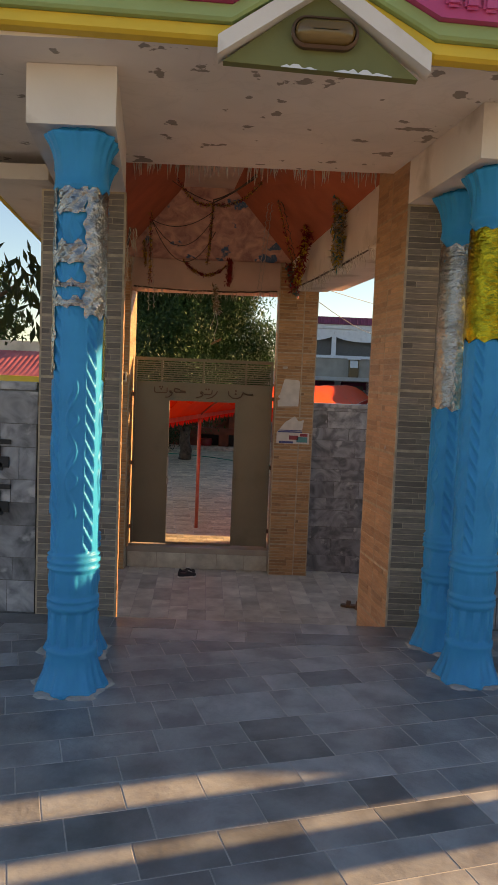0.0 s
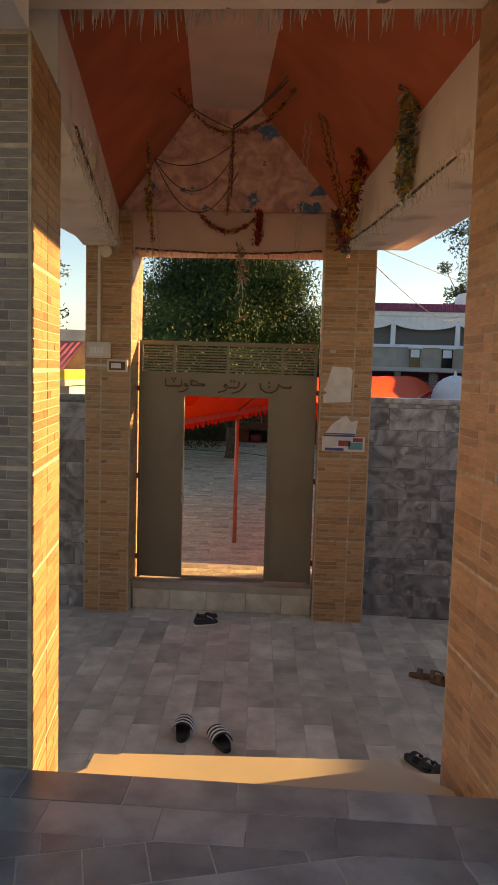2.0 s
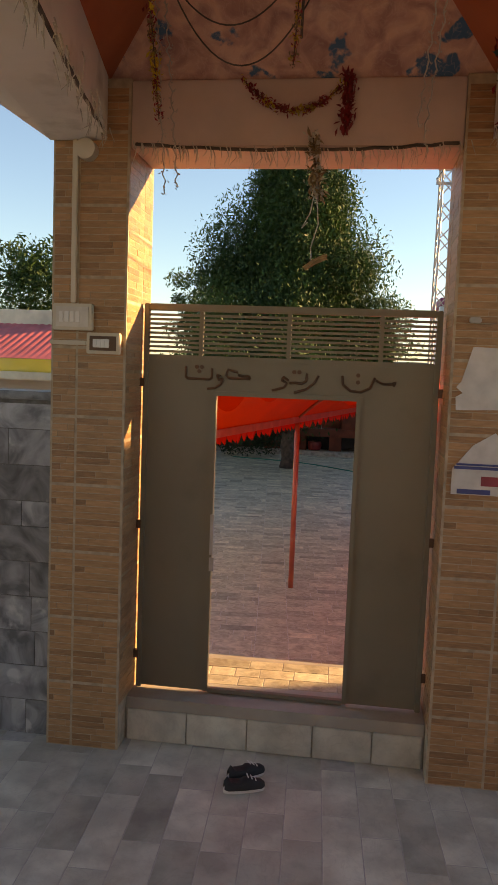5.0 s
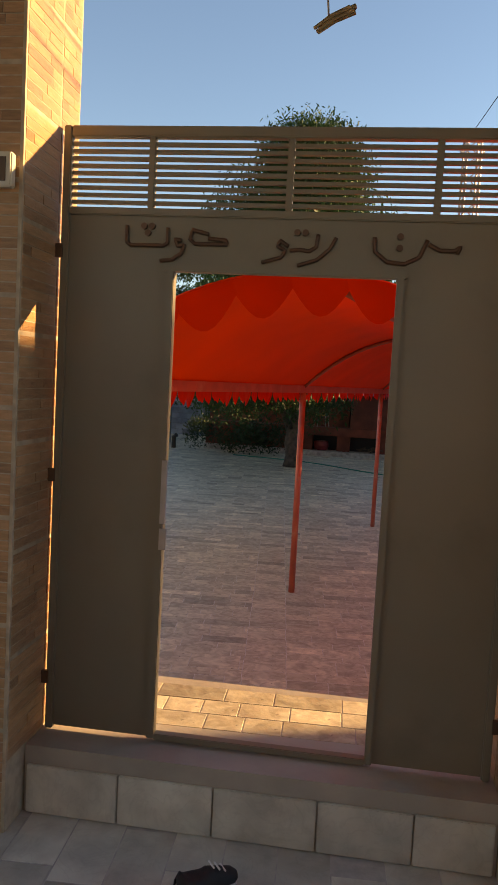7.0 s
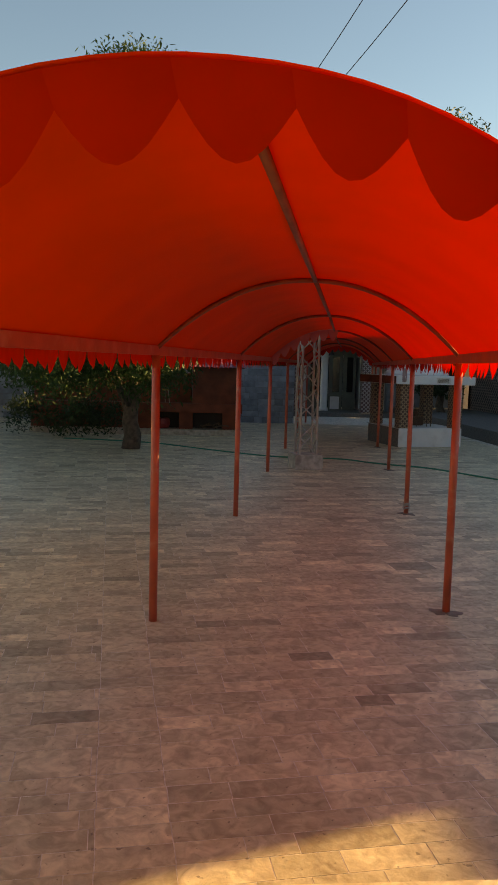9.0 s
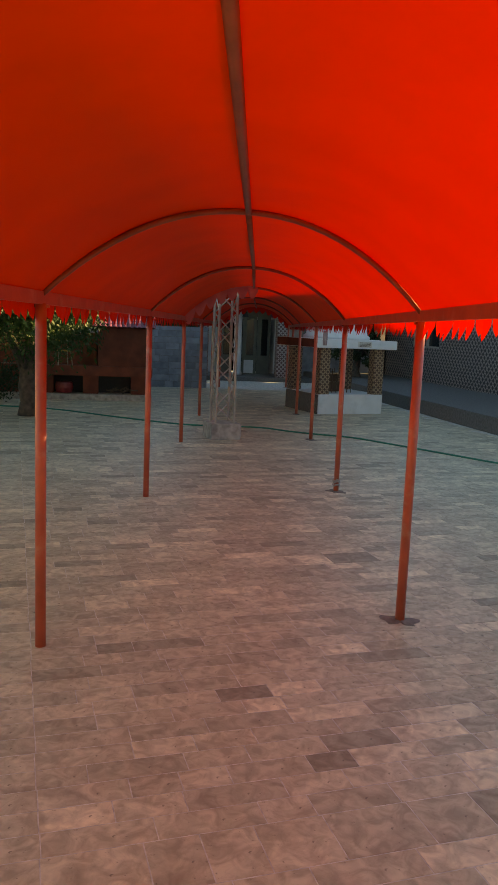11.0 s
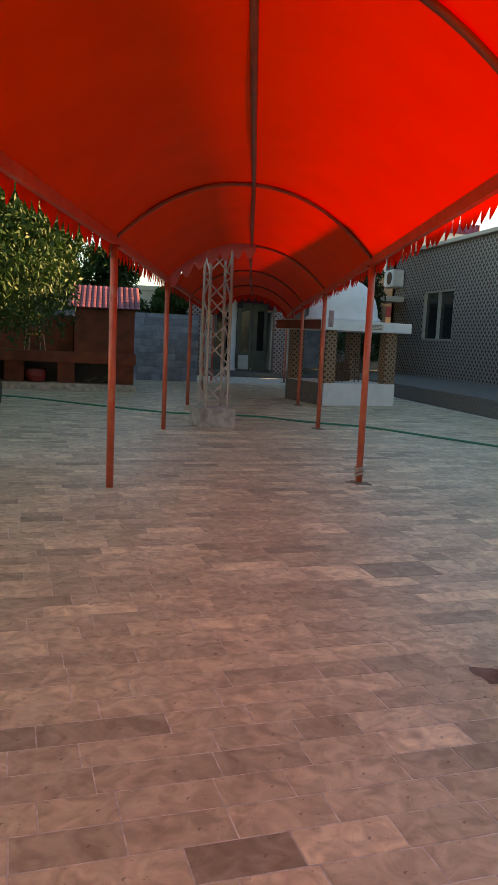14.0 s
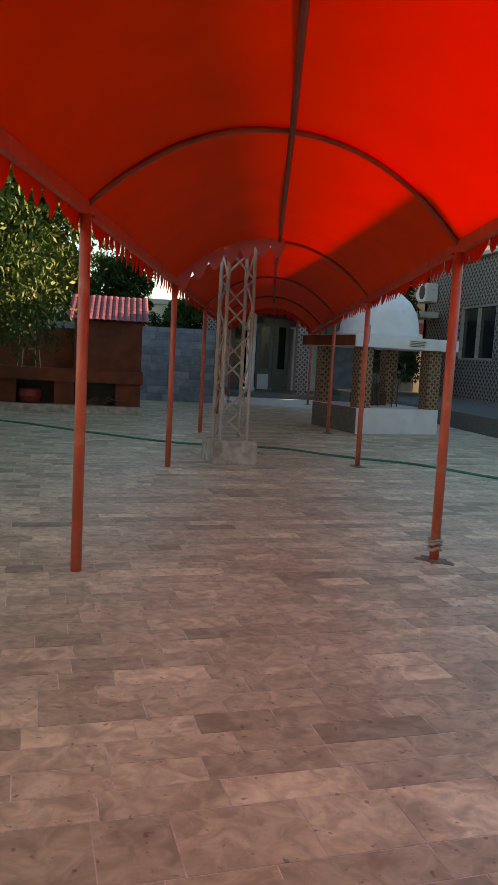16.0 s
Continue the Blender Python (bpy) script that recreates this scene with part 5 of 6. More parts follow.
tree("courtyard_tree", -1.3, 26.3, 8.5, 1.6, 4.6, "leafy green tree with a bare leaning trunk", M_LEAF, 4, 640, 420, 0.12, lean=-0.05, cone=0.88, droop=0.9, low=1.75, trunk_r=0.2, clear=over_canopy)
tree("temple_tree", 11.6, 47, 14.0, 4.0, 3.6, "tall dark green tree behind the temple", M_LEAF_D, 9, 130, 160, 0.22, cone=0.3, low=6)
for i, (x, y, h, r) in enumerate([(-9, 27, 6.2, 3.2), (-14.5, 30, 7.0, 3.5), (-6.0, 37.8, 6.9, 2.6), (-20, 34, 7, 4), (1.2, 39.5, 4.2, 1.7), (14.5, 46, 7.5, 3.0), (-3.4, 34.0, 4.8, 2.6), (-1.0, 38.0, 4.4, 2.2), (3.1, 38.2, 2.9, 1.0)]):
    tree("background_tree", x, y, h, 1.6, r, "bushy green tree beyond the courtyard wall", M_LEAF, 20 + i, 100, 210, 0.17, cone=0.4, low=0.9)
tree("garden_tree", 9.9, 37.6, 5.4, 1.5, 1.4, "dense dark tree between shrine and house", M_LEAF_D, 41, 90, 240, 0.15, cone=0.3, low=0.9)
tree("porch_tree", -3.2, 6.3, 6.6, 2.2, 2.2, "tree with long drooping leaves beside the porch", M_LEAF_D, 52, 60, 90, 0.17, cone=0.35, droop=2.0, low=3.5, trunk_r=0.12)
rng = random.Random(2)
V, F = leaf_cloud([(-1.7 - 2.9 * rng.random(), 28.6 + 0.7 * rng.random(), -0.35 + 0.75 * rng.random(), 0.42) for k in range(50)], 70, 0.12, 7)
hedge = joined("hedge", V, F, M_LEAF_D, None)
tagged(hedge, "dense dark green hedge by the cook house", "hedge", kind="stuff")
tagged(obj("drain_pipe", tube(bmesh.new(), [(-5.3, 29.4, Z_YARD), (-5.3, 29.4, Z_YARD + 0.35), (-5.2, 29.4, Z_YARD + 0.42)], 0.07, 10), M_BLACK), "short black standpipe beside the hedge", "pipe")
teal = mat("teal_paint", (0.03, 0.17, 0.22), 0.5)
for x in (-6.9, -6.2):
    tagged(obj("teal_post", boxes((x, x + 0.32, 31, 31.3, Z_YARD, 1.5), bevel=0.01), teal), "teal painted square post by the far wall", "post", "teal posts")
# ---- footwear ----
def sole(bm, length, width, z0, z1, toe=1.0):
    out = []
    for k in range(20):
        a = 2 * math.pi * k / 20
        y = math.cos(a) * length / 2
        w = width / 2 * (1 - 0.12 * math.cos(a) * -1 * toe) * (0.86 + 0.14 * math.cos(2 * a + 0.5))
        out.append((math.sin(a) * w, y))
    return prism(bm, out[::-1], z0, z1)


def slide(x, y, rz):
    e = empty("slide_sandal", pose(x, y, 0.002, 0, 0, rz) @ Matrix.Scale(1.18, 4), "black slide sandal with three white stripes", "sandal", "pair of slides")
    part("sole", sole(bmesh.new(), 0.245, 0.105, 0, 0.028), M_BLACK, e)
    rows = []
    for i in range(9):
        v = -0.05 + 0.12 * i / 8
        rows.append([(0.054 * math.cos(math.pi * j / 10), v, 0.02 + 0.052 * math.sin(math.pi * j / 10)) for j in range(11)])
    part("strap", sheet(bmesh.new(), rows), M_BLACK, e, smooth=True)
    for k in range(3):
        v = -0.035 + 0.034 * k
        part("stripe", sheet(bmesh.new(), [[(0.056 * math.cos(math.pi * j / 10), u, 0.021 + 0.054 * math.sin(math.pi * j / 10)) for j in range(11)] for u in (v, v + 0.018)]), M_WHITERUB, e, "white stripe", smooth=True)


slide(0.21, 6.06, 2)
slide(0.46, 5.95, 24)


def strap_sandal(x, y, rz, material, label):
    e = empty("strap_sandal", pose(x, y, 0.002, 0, 0, rz), label, "sandal")
    part("sole", sole(bmesh.new(), 0.27, 0.1, 0, 0.025), material, e)
    for y0, y1, h in ((0.03, 0.07, 0.05), (-0.06, -0.03, 0.055)):
        part("strap", sheet(bmesh.new(), [[(0.05 * math.cos(math.pi * j / 10), v, 0.018 + h * math.sin(math.pi * j / 10)) for j in range(11)] for v in (y0, y1)]), material, e, smooth=True)
    part("heel_strap", tube(bmesh.new(), [(0.045 * math.cos(a), -0.06 - 0.06 * math.sin(a), 0.05) for a in (math.pi * k / 8 for k in range(9))], 0.008, 6), material, e)


strap_sandal(1.93, 7.16, 75, M_SANDAL, "brown leather strap sandal on the porch floor")
strap_sandal(2.06, 7.04, 60, M_SANDAL, "brown leather strap sandal on the porch floor")
strap_sandal(1.68, 5.80, 35, M_BLACK, "worn black sandal beside the pillar")
strap_sandal(1.80, 5.66, 40, M_BLACK, "worn black sandal beside the pillar")


def sneaker(x, y, rz):
    e = empty("sneaker", pose(x, y, 0.002, 0, 0, rz) @ Matrix.Diagonal((0.84, 0.84, 0.84, 1)), "black low sneaker with a white sole", "shoe", "pair of sneakers")
    part("sole", sole(bmesh.new(), 0.27, 0.095, 0, 0.028), M_WHITERUB, e, "white rubber sole")
    rows = []
    for i in range(13):
        u = i / 12
        yy = -0.13 + 0.26 * u
        h = 0.085 - 0.05 * u ** 1.4 if u > 0.1 else 0.075
        w = 0.038 + 0.012 * math.sin(math.pi * u)
        if i in (0, 12):
            w, h = w * 0.5, h * 0.7
        top = 0.55 if 0.12 < u < 0.5 else 1.0
        rows.append([(w * math.cos(math.pi * j / 10), yy, 0.026 + h * min(top, math.sin(math.pi * j / 10))) for j in range(11)])
    part("upper", sheet(bmesh.new(), rows), M_BLACK, e, smooth=True)
    for k in range(3):
        part("lace", tube(bmesh.new(), [(-0.025, 0.02 + 0.025 * k, 0.098 - 0.012 * k), (0.025, 0.02 + 0.025 * k, 0.098 - 0.012 * k)], 0.004, 5), M_WHITERUB, e)


sneaker(0.1, 8.13, -69)
sneaker(0.09, 8.265, -55)

# ---- fittings on the gate pillars ----
def black_plaque():
    e = empty("black_plaque", pose(-1.2, 4.122, 1.43), "black cut-out lettering plaque fixed to the grey wall", "plaque")
    for z in (0.0, 0.29):
        part("glyph", boxes((0, 0.36, -0.012, 0, z, z + 0.05), (0.02, 0.34, -0.012, 0, z + 0.16, z + 0.22), (0.30, 0.345, -0.012, 0, z + 0.05, z + 0.16), (0.34, 0.41, -0.012, 0, z + 0.17, z + 0.2), (0.34, 0.4, -0.012, 0, z + 0.02, z + 0.09), (0.06, 0.11, -0.012, 0, z + 0.05, z + 0.16), bevel=0.003), M_BLACK, e)


black_plaque()

def switch_board(x, z, w, h, label, face):
    e = empty("switch_board", pose(x, 8.397, z), label, "switch board")
    part("frame", boxes((0, w, -0.035, 0, 0, h), bevel=0.005), M_PVC, e)
    part("plate", boxes((0.02, w - 0.02, -0.04, -0.036, 0.018, h - 0.018)), face, e)
    for k in range(4):
        part("switch", boxes((0.04 + k * (w - 0.1) / 4, 0.065 + k * (w - 0.1) / 4, -0.046, -0.041, h * 0.3, h * 0.7), bevel=0.002), M_WHITERUB, e)


switch_board(-1.09, 2.40, 0.225, 0.145, "cream switch board on the tiled pillar", M_PAPER)
switch_board(-0.895, 2.275, 0.19, 0.115, "cream framed socket board with a dark plate", M_LETTER)
tagged(obj("conduit", boxes((-0.995, -0.965, 8.375, 8.397, 2.55, 3.42), bevel=0.004), M_PVC), "cream plastic cable conduit on the pillar", "conduit")
tagged(obj("conduit", boxes((-1.112, -0.9, 8.378, 8.397, 2.32, 2.345), bevel=0.004), M_PVC), "cream plastic cable conduit on the pillar", "conduit")
tagged(obj("lamp_holder", tube(bmesh.new(), [(-0.91, 8.397, 3.36), (-0.91, 8.33, 3.36)], 0.055, 20), M_PVC), "round cream lamp holder on the pillar", "lamp holder")


def poly_sheet(name, pts, y, material, label, category):
    bm = bmesh.new()
    a, b = [bm.verts.new((x, y, z)) for x, z in pts], [bm.verts.new((x, y + 0.002, z)) for x, z in pts]
    bm.faces.new(a)
    bm.faces.new(b[::-1])
    for k in range(len(pts)):
        bm.faces.new((a[k], b[k], b[(k + 1) % len(pts)], a[(k + 1) % len(pts)]))
    return tagged(obj(name, bm, material), label, category)


poly_sheet("torn_notice", [(1.10, 2.05), (1.345, 2.06), (1.355, 2.35), (1.33, 2.375), (1.17, 2.38), (1.12, 2.2), (1.095, 2.17), (1.13, 2.14), (1.095, 2.12)], 8.394, M_PAPER, "torn pale paper notice pasted on the pillar", "notice")
poly_sheet("torn_notice", [(1.10, 1.745), (1.4, 1.74), (1.42, 1.9), (1.36, 1.88), (1.31, 1.94), (1.2, 1.87), (1.13, 1.78)], 8.394, M_PAPER, "torn pale paper poster on the tiled pillar", "notice")


def poster():
    e = empty("poster", pose(1.1, 8.388, 1.61), "torn printed poster strip pasted on the pillar", "poster")
    part("paper", boxes((0, 0.39, 0, 0.004, 0.0, 0.135)), M_PAPER, e)
    blue, red, teal_p = mat("poster_blue", (0.06, 0.08, 0.25), 0.5), mat("poster_red", (0.35, 0.05, 0.07), 0.5), mat("poster_teal", (0.07, 0.28, 0.30), 0.5)
    for x0, x1, z0, z1, m_ in ((0.01, 0.3, 0.135, 0.15, blue), (0.02, 0.3, 0.155, 0.165, blue), (0.24, 0.37, 0.02, 0.085, teal_p), (0.15, 0.26, 0.05, 0.1, red), (0.28, 0.37, 0.09, 0.125, red), (0.03, 0.2, 0.005, 0.03, blue)):
        part("print_block", boxes((x0, x1, -0.003, -0.0005, z0, z1)), m_, e)


poster()
tagged(obj("wall_hook", boxes((1.14, 1.2, 8.37, 8.397, 2.50, 2.53), bevel=0.006), M_GALV), "small metal hook screwed to the pillar", "hook")
for sx, sy, z in ((1.645, 4.3, 2.42), (1.64, 4.32, 1.95)):
    tagged(obj("sticker", boxes((sx - 0.006, sx - 0.003, sy - 0.012, sy + 0.012, z - 0.06, z + 0.06), (sx - 0.0062, sx - 0.0032, sy - 0.05, sy + 0.05, z - 0.012, z + 0.012)), M_GALV), "faded grey cross-shaped mark on the tiles", "mark")

# ---- garlands and tinsel ----
FLOWER = {c: mat("flower_" + c, v, 0.6, 0, 0.2, 20) for c, v in (("red", (0.30, 0.015, 0.02)), ("yellow", (0.62, 0.42, 0.03)), ("white", (0.55, 0.52, 0.46)), ("teal", (0.05, 0.2, 0.22)), ("dry", (0.30, 0.20, 0.10)))}


def catenary(a, b, sag, n=20):
    return [Vector(a).lerp(Vector(b), k / n) - Vector((0, 0, sag * 4 * (k / n) * (1 - k / n))) for k in range(n + 1)]


def petals(bm, c, size, count, rng):
    for _ in range(count):
        p = Vector(c) + Vector((rng.gauss(0, 1), rng.gauss(0, 1), rng.gauss(0, 1))) * size * 0.55
        d = Vector((rng.gauss(0, 1), rng.gauss(0, 1), rng.gauss(0, 1))).normalized() * size * (0.4 + 0.5 * rng.random())
        s = d.orthogonal().normalized() * size * 0.3
        u = d.cross(s).normalized() * size * 0.12
        bm.faces.new([bm.verts.new(q) for q in (p - d, p + s + u, p + d, p - s + u)])


def garland(label, pts, colours, size, density, seed, thread=0.003):
    rng = random.Random(seed)
    e = empty("garland", ID, label, "garland", "hanging decorations")
    part("string", tube(bmesh.new(), pts, thread, 5), M_LETTER, e)
    groups = {c: bmesh.new() for c in colours}
    for p, q in zip(pts, pts[1:]):
        for k in range(density):
            f = rng.random()
            c = rng.choice(colours)
            petals(groups[c], Vector(p).lerp(Vector(q), f), size * (0.7 + 0.6 * rng.random()), 6, rng)
    for c, bm in groups.items():
        tagged(part("flower_cluster", bm, FLOWER[c], e, c + " cloth petals"), kind="stuff")


garland("string of dusty white, yellow and blue cloth flowers", catenary((1.44, 5.8, 4.25), (1.46, 6.1, 3.4), 0.0), ("white", "yellow", "teal", "yellow", "white", "dry"), 0.036, 22, 1)
garland("string of red and yellow cloth flowers", catenary((1.27, 7.0, 3.95), (1.2, 7.5, 3.38), 0.03), ("red", "yellow", "red"), 0.036, 7, 2)
garland("bunch of red cloth flowers in the corner", catenary((1.13, 7.75, 3.62), (1.22, 7.9, 3.33), 0.0, 10), ("red", "dry", "red", "teal"), 0.034, 9, 3)
garland("swag of red and yellow flowers across the lintel", catenary((-0.08, 8.38, 3.72), (0.47, 8.38, 3.72), 0.16), ("red", "yellow", "red"), 0.018, 5, 4)
garland("short hanging bunch of red flowers on the lintel", catenary((0.47, 8.38, 3.74), (0.46, 8.38, 3.46), 0.0, 10), ("red",), 0.026, 6, 5)
garland("withered flowers hanging in the corner", catenary((-0.52, 8.2, 3.9), (-0.5, 8.25, 3.62), 0.0, 8), ("dry", "red", "yellow"), 0.02, 4, 6)
garland("frayed white cloth tassel hanging below the lintel", catenary((0.30, 8.36, 3.42), (0.34, 8.34, 3.10), 0.0, 8), ("white", "dry"), 0.03, 6, 7)
for k, (a, b) in enumerate([((-0.48, 8.1, 4.05), (-0.46, 8.3, 3.12)), ((-0.44, 8.12, 4.05), (-0.40, 8.32, 3.16)), ((0.86, 7.2, 4.15), (0.80, 8.0, 3.36)), ((0.9, 7.2, 4.15), (0.83, 8.0, 3.3)), ((0.88, 6.6, 4.38), (1.22, 7.75, 3.6))]):
    pts = catenary(a, b, 0.0, 30)
    pts = [p + Vector((0.008 * math.sin(2.5 * i + k), 0.008 * math.cos(2.5 * i), 0)) for i, p in enumerate(pts)]
    rng = random.Random(40 + k)
    bm = bmesh.new()
    tube(bm, pts, 0.0035, 5)
    for p in pts:
        petals(bm, p, 0.014, 3, rng)
    tagged(obj("tinsel_string", bm, M_GALV if k < 4 else M_BARK), "thin twisted tinsel string hanging from the vault", "tinsel", "hanging decorations")
for k, (a, b, s) in enumerate([((-0.42, 8.0, 4.1), (0.28, 7.9, 4.2), 0.12), ((-0.42, 8.0, 4.1), (0.28, 8.0, 4.15), 0.3), ((-0.44, 8.0, 4.15), (0.3, 8.05, 4.0), 0.42), ((-0.3, 6.6, 4.38), (0.28, 7.72, 4.25), 0.06), ((0.28, 7.72, 4.25), (0.88, 6.6, 4.38), 0.03), ((0.28, 7.72, 4.28), (0.84, 6.6, 4.4), 0.06), ((0.28, 7.72, 4.28), (0.24, 8.1, 3.8), 0.0)]):
    tagged(obj("cord", tube(bmesh.new(), catenary(a, b, s), 0.004 if k < 4 else 0.007, 5), M_BARK), "slack dusty cord slung under the vault", "cord", "hanging decorations")
for pts in ([(0.33, 8.35, 3.14), (0.345, 8.34, 2.98), (0.31, 8.35, 2.86), (0.318, 8.34, 2.79)], [(0.33, 8.35, 3.2), (0.30, 8.36, 3.04), (0.26, 8.35, 2.96), (0.29, 8.34, 2.99)]):
    tagged(obj("loose_wire", tube(bmesh.new(), pts, 0.0035, 5), M_GALV), "loose dangling wire end below the lintel", "wire", "hanging decorations")
bm = bmesh.new()
rng = random.Random(92)
for k in range(7):
    o = Vector((0.29 + 0.006 * rng.gauss(0, 1), 8.34 + 0.008 * math.cos(k), 2.755 + 0.008 * math.sin(k)))
    tube(bm, [o, o + Vector((0.05, 0, 0.035)), o + Vector((0.09 + 0.02 * rng.random(), 0.004, 0.062))], [0.005, 0.007, 0.008], 6)
tagged(obj("dried_bundle", bm, FLOWER["dry"]), "tied bundle of dry beige stalks on a wire end", "dried bundle", "hanging decorations")
# more thin flower strings slung between the crown and the beams
for k, (a, b, s) in enumerate([((0.28, 7.72, 4.24), (0.22, 7.95, 3.62), 0.0), ((-0.05, 7.0, 4.3), (0.28, 7.72, 4.24), 0.1), ((0.28, 7.72, 4.24), (0.8, 6.9, 4.3), 0.1), ((-0.35, 7.4, 4.05), (-0.42, 8.0, 3.4), 0.0), ((0.95, 6.9, 4.12), (1.2, 7.6, 3.5), 0.02)]):
    garland("thin string of withered yellow and red flowers", catenary(a, b, s, 16), ("dry", "yellow", "red"), 0.017, 4, 20 + k)
# cobwebbed rope along the beams and dusty fringe along the vault's front edge
for a, b in (((-0.2, 5.0, 3.43), (-0.8, 8.3, 3.43)), ((1.68, 5.0, 3.43), (1.2, 8.3, 3.43)), ((-0.66, 8.425, 3.4), (1.04, 8.425, 3.4))):
    rng = random.Random(61)
    pts = catenary(a, b, 0.03, 24)
    pts = [p + Vector((0, 0, 0.012 * rng.random())) for p in pts]
    e = empty("rope", ID, "dusty rope with cobweb tassels tied along a beam", "rope")
    part("cord", tube(bmesh.new(), pts, 0.009, 6), M_BARK, e)
    bm = bmesh.new()
    for p in pts:
        for _ in range(5):
            q = p + Vector((rng.gauss(0, 0.03), rng.gauss(0, 0.04), 0))
            tube(bm, [q, q + Vector((0.01, 0.0, -0.03)), q + Vector((rng.gauss(0, 0.015), 0.01, -0.05 - 0.06 * rng.random()))], [0.004, 0.003, 0.001], 4, cap=False)
    tagged(part("cobweb", bm, FLOWER["white"], e), kind="stuff")
rng = random.Random(71)
bm = bmesh.new()
for k in range(110):
    x = -0.15 + 1.8 * rng.random()
    ln = (0.03 + 0.11 * rng.random()) * (0.5 + 0.5 * abs(math.sin(7 * x)))
    tube(bm, [(x, 4.735, 3.84), (x + 0.01 * rng.gauss(0, 1), 4.74, 3.84 - ln)], [0.006, 0.001], 4, cap=False)
tagged(obj("paper_fringe", bm, FLOWER["white"]), "ragged white paper fringe along the vault edge", "fringe", kind="stuff")

# ---- paving ----
def paving(name, floor, material, material_far, z, ang, region, near, row_h, lengths, seed, far_limit, thick=0.02, strip=None):
    """Slabs in rows turned by ang degrees; region and near are x0, x1, y0, y1 in the world."""
    rng = random.Random(seed)
    rot = Matrix.Rotation(radians(ang), 4, "Z")
    inv = rot.inverted()
    cs = [inv @ Vector((x, y, 0)) for x in region[:2] for y in region[2:]]
    u0, u1 = min(c.x for c in cs), max(c.x for c in cs)
    v0, v1 = min(c.y for c in cs), max(c.y for c in cs)
    meshes, V, F, count = {}, [], [], 0
    v = v0
    while v < v1:
        h = rng.choice(row_h)
        u = u0 - rng.random() * 0.4
        while u < u1:
            w = rng.choice(lengths)
            if strip:
                if u < strip[0] - 0.02 < u + w:
                    w = round(strip[0] - u, 2)
                elif abs(u - strip[0]) < 0.03:
                    w = strip[1]
            c = rot @ Vector((u + w / 2, v + h / 2, 0))
            dz = rng.choice((0.0004, 0.0007, 0.001, 0.0014))
            if region[0] + w / 2 < c.x < region[1] - w / 2 and region[2] + h / 2 - 1e-5 < c.y < region[3] - h / 2 + 1e-5:
                if near[0] < c.x < near[1] and near[2] < c.y < near[3] and count < 290:
                    key = (w, h)
                    if key not in meshes:
                        bm = bmesh.new()
                        g = 0.0024
                        a, b = w / 2 - g, h / 2 - g
                        lo = [bm.verts.new(p) for p in ((-a, -b, -thick), (a, -b, -thick), (a, b, -thick), (-a, b, -thick))]
                        hi = [bm.verts.new(p) for p in ((-a, -b, -0.0015), (a, -b, -0.0015), (a, b, -0.0015), (-a, b, -0.0015))]
                        a2, b2 = a - 0.0015, b - 0.0015
                        tp = [bm.verts.new(p) for p in ((-a2, -b2, 0), (a2, -b2, 0), (a2, b2, 0), (-a2, b2, 0))]
                        bm.faces.new(tp)
                        for k in range(4):
                            bm.faces.new((lo[k], lo[(k + 1) % 4], hi[(k + 1) % 4], hi[k]))
                            bm.faces.new((hi[k], hi[(k + 1) % 4], tp[(k + 1) % 4], tp[k]))
                        me = bpy.data.meshes.new(name)
                        bm.to_mesh(me)
                        bm.free()
                        me.materials.append(material)
                        meshes[key] = me
                    ob = new(name, meshes[key])
                    ob.parent = floor
                    ob.matrix_basis = Matrix.Translation((c.x, c.y, z + dz)) @ rot
                    count += 1
                else:
                    o = len(V)
                    g = 0.0024
                    for zz in (-thick, dz):
                        for du, dv in ((-1, -1), (1, -1), (1, 1), (-1, 1)):
                            p = rot @ Vector((u + w / 2 + du * (w / 2 - g), v + h / 2 + dv * (h / 2 - g), z + zz))
                            V.append(tuple(p))
                    F += [(o + 4, o + 5, o + 6, o + 7)] + [(o + k, o + (k + 1) % 4, o + 4 + (k + 1) % 4, o + 4 + k) for k in range(4)]
            u += w
        v += h
    joined(name + "s", V, F, material_far, floor)


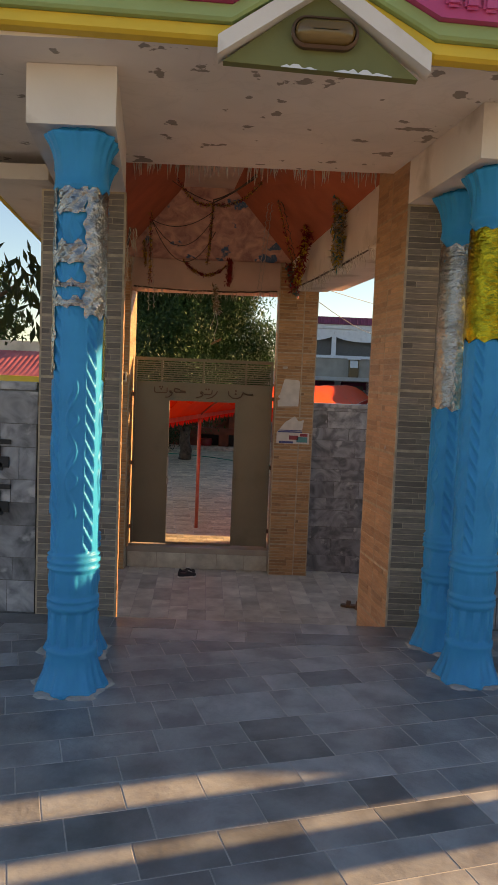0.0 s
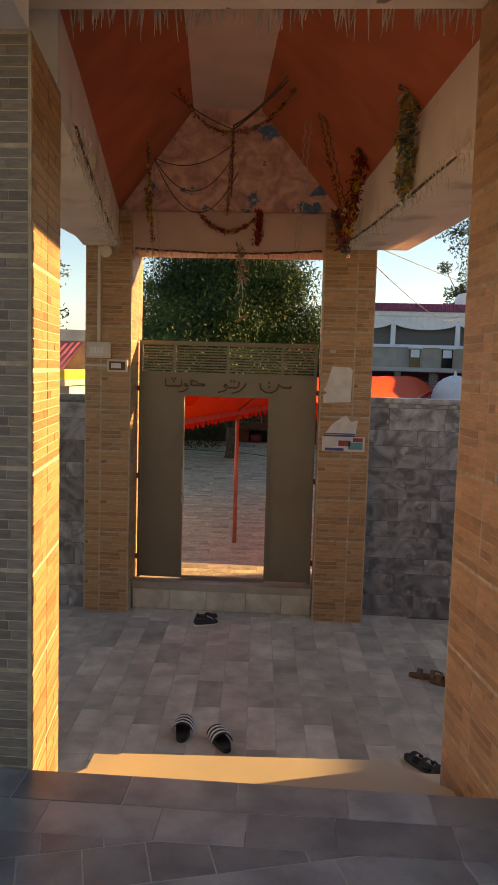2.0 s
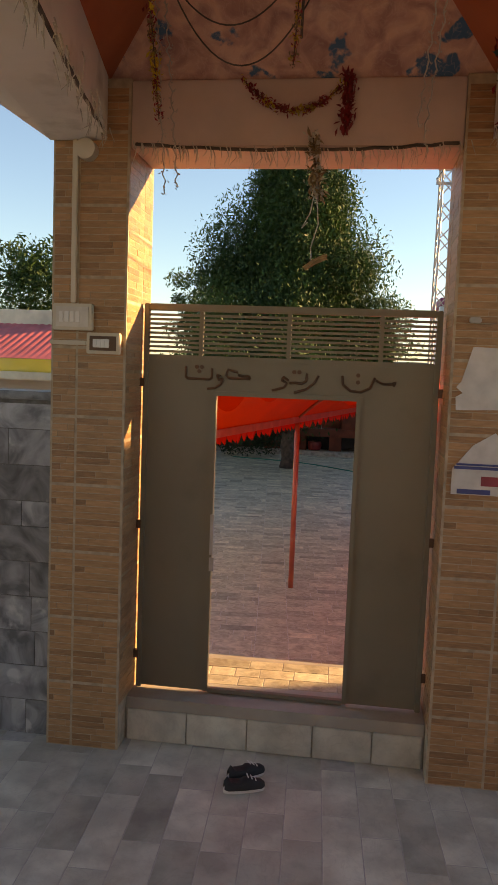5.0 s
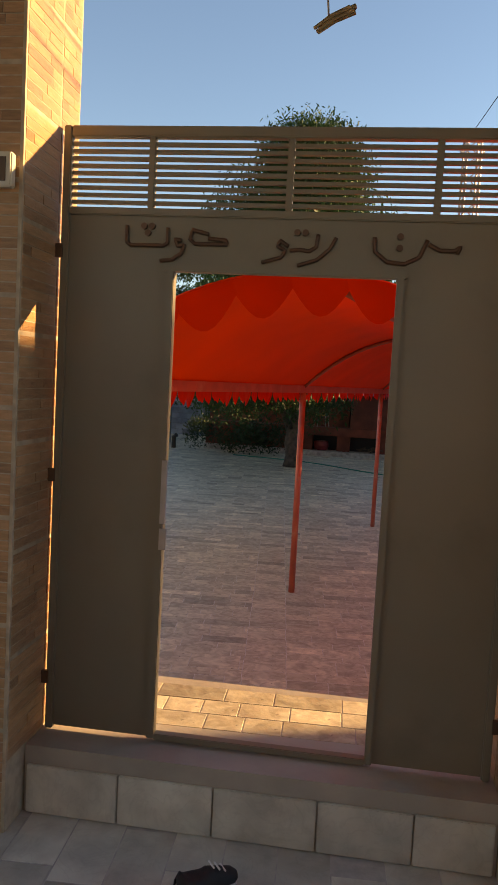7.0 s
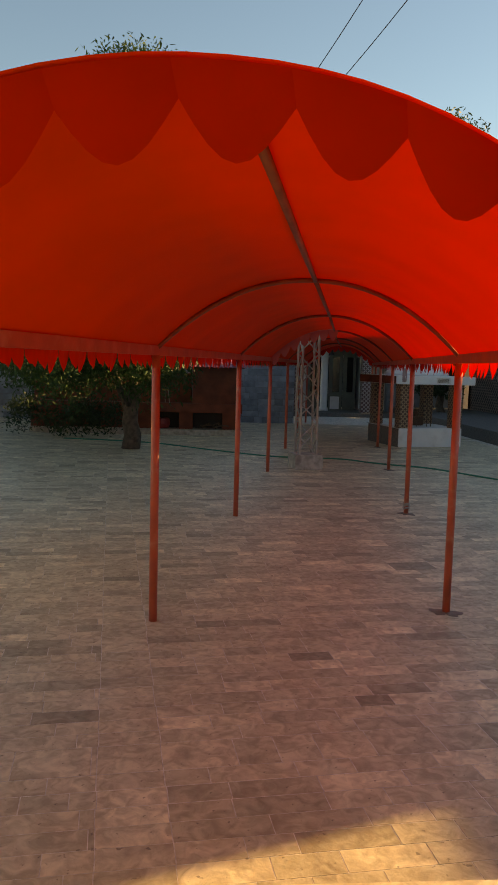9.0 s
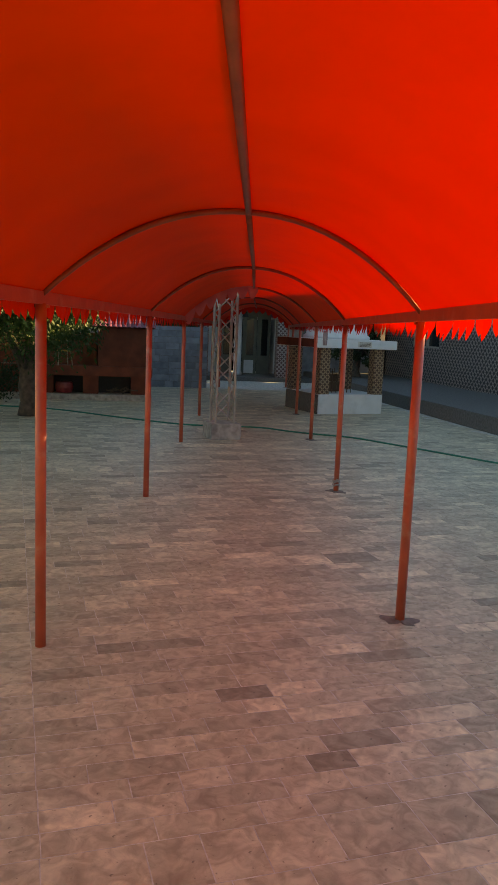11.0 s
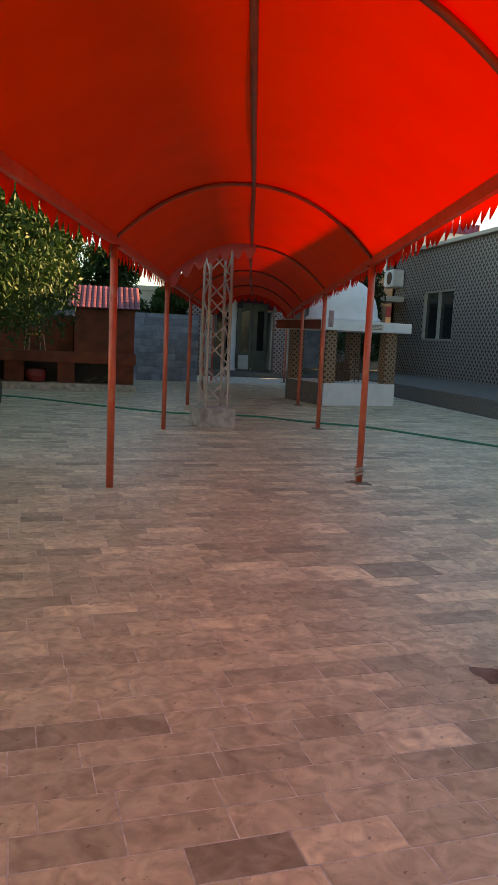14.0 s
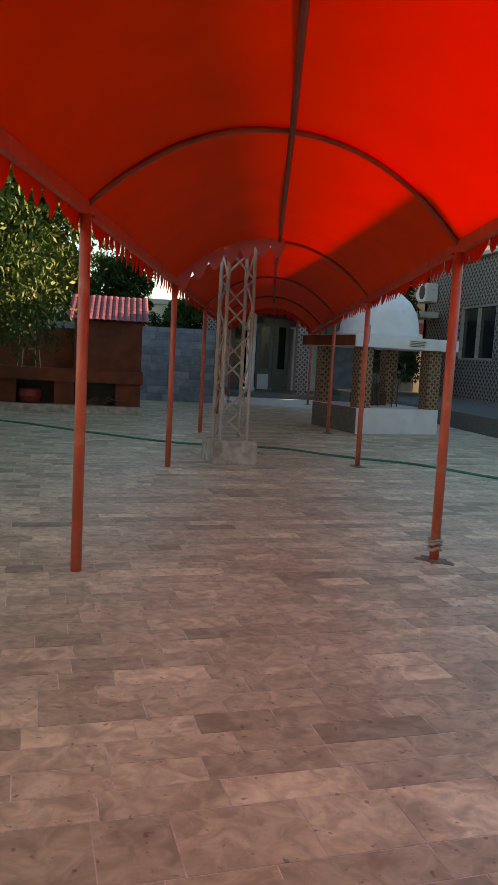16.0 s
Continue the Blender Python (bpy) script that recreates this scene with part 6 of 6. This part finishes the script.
paving("slab", yard_floor, M_SAND, M_SAND_I, Z_YARD, 6, (-9, 8.6, 10.46, 35), (-0.9, 2.2, 11.2, 14.6), (0.152,) * 9 + (0.29,), (0.31, 0.31, 0.46, 0.4, 0.23), 1, 0, strip=(0.93, 0.34))
paving("slab", front_floor, M_SLATE, M_SLATE_I, Z_PLAT, 17, (-5, 6, -6, 4.02), (-0.8, 2.3, 0.6, 4.0), (0.2, 0.2, 0.3), (0.4, 0.4, 0.3, 0.2), 2, 0)
paving("slab", low_floor, M_PLANK, M_PLANK_I, Z_LOW, 93, (-4, 5, 4.2, 8.66), (-1.0, 2.2, 5.28, 8.5), (0.188,), (0.45, 0.45, 0.3, 0.6), 3, 0)

paving("slab", front_floor, M_SLATE, M_SLATE_I, Z_PLAT + 0.002, 0, (-3.0, 4.4, 3.70, 4.09), (-1.2, 2.9, 3.7, 4.12), (0.195,), (0.4, 0.3), 9, 0)
step_4 = bpy.data.objects["step_4"]
paving("slab", step_4, M_SAND, M_SAND_I, 0.2605, 2, (-0.68, 1.06, 8.76, 9.36), (-1, 2, 8, 9.4), (0.14, 0.18), (0.16, 0.22, 0.3), 6, 0, thick=0.004)

# stone facing on the threshold's riser
x = -0.67
for k, w in enumerate((0.36, 0.36, 0.38, 0.34, 0.28)):
    me = bpy.data.meshes.new("riser_slab")
    bm = box(bmesh.new(), 0.003, w - 0.003, -0.014, 0.0, 0.004, 0.19, bevel=0.003)
    bm.to_mesh(me)
    bm.free()
    me.materials.append(M_PLANK)
    ob = new("riser_slab", me)
    ob.parent = step_4
    ob.matrix_basis = Matrix.Translation((x, 8.5595, 0.0))
    x += w

# ---- wall facing and pillar tiles ----
block_wall("wall_left", -4.2, -1.116, 8.5, 0.0, 2.0, 1)
block_wall("wall_right", 1.54, 4.6, 8.66, 0.0, 2.05, 2)
block_wall("wall_portico_right", 2.27, 3.4, 4.13, Z_PLAT, 2.24, 4)
block_wall("wall_portico", -3.0, -0.63, 4.13, Z_PLAT, 2.24, 3)
tile_piers()
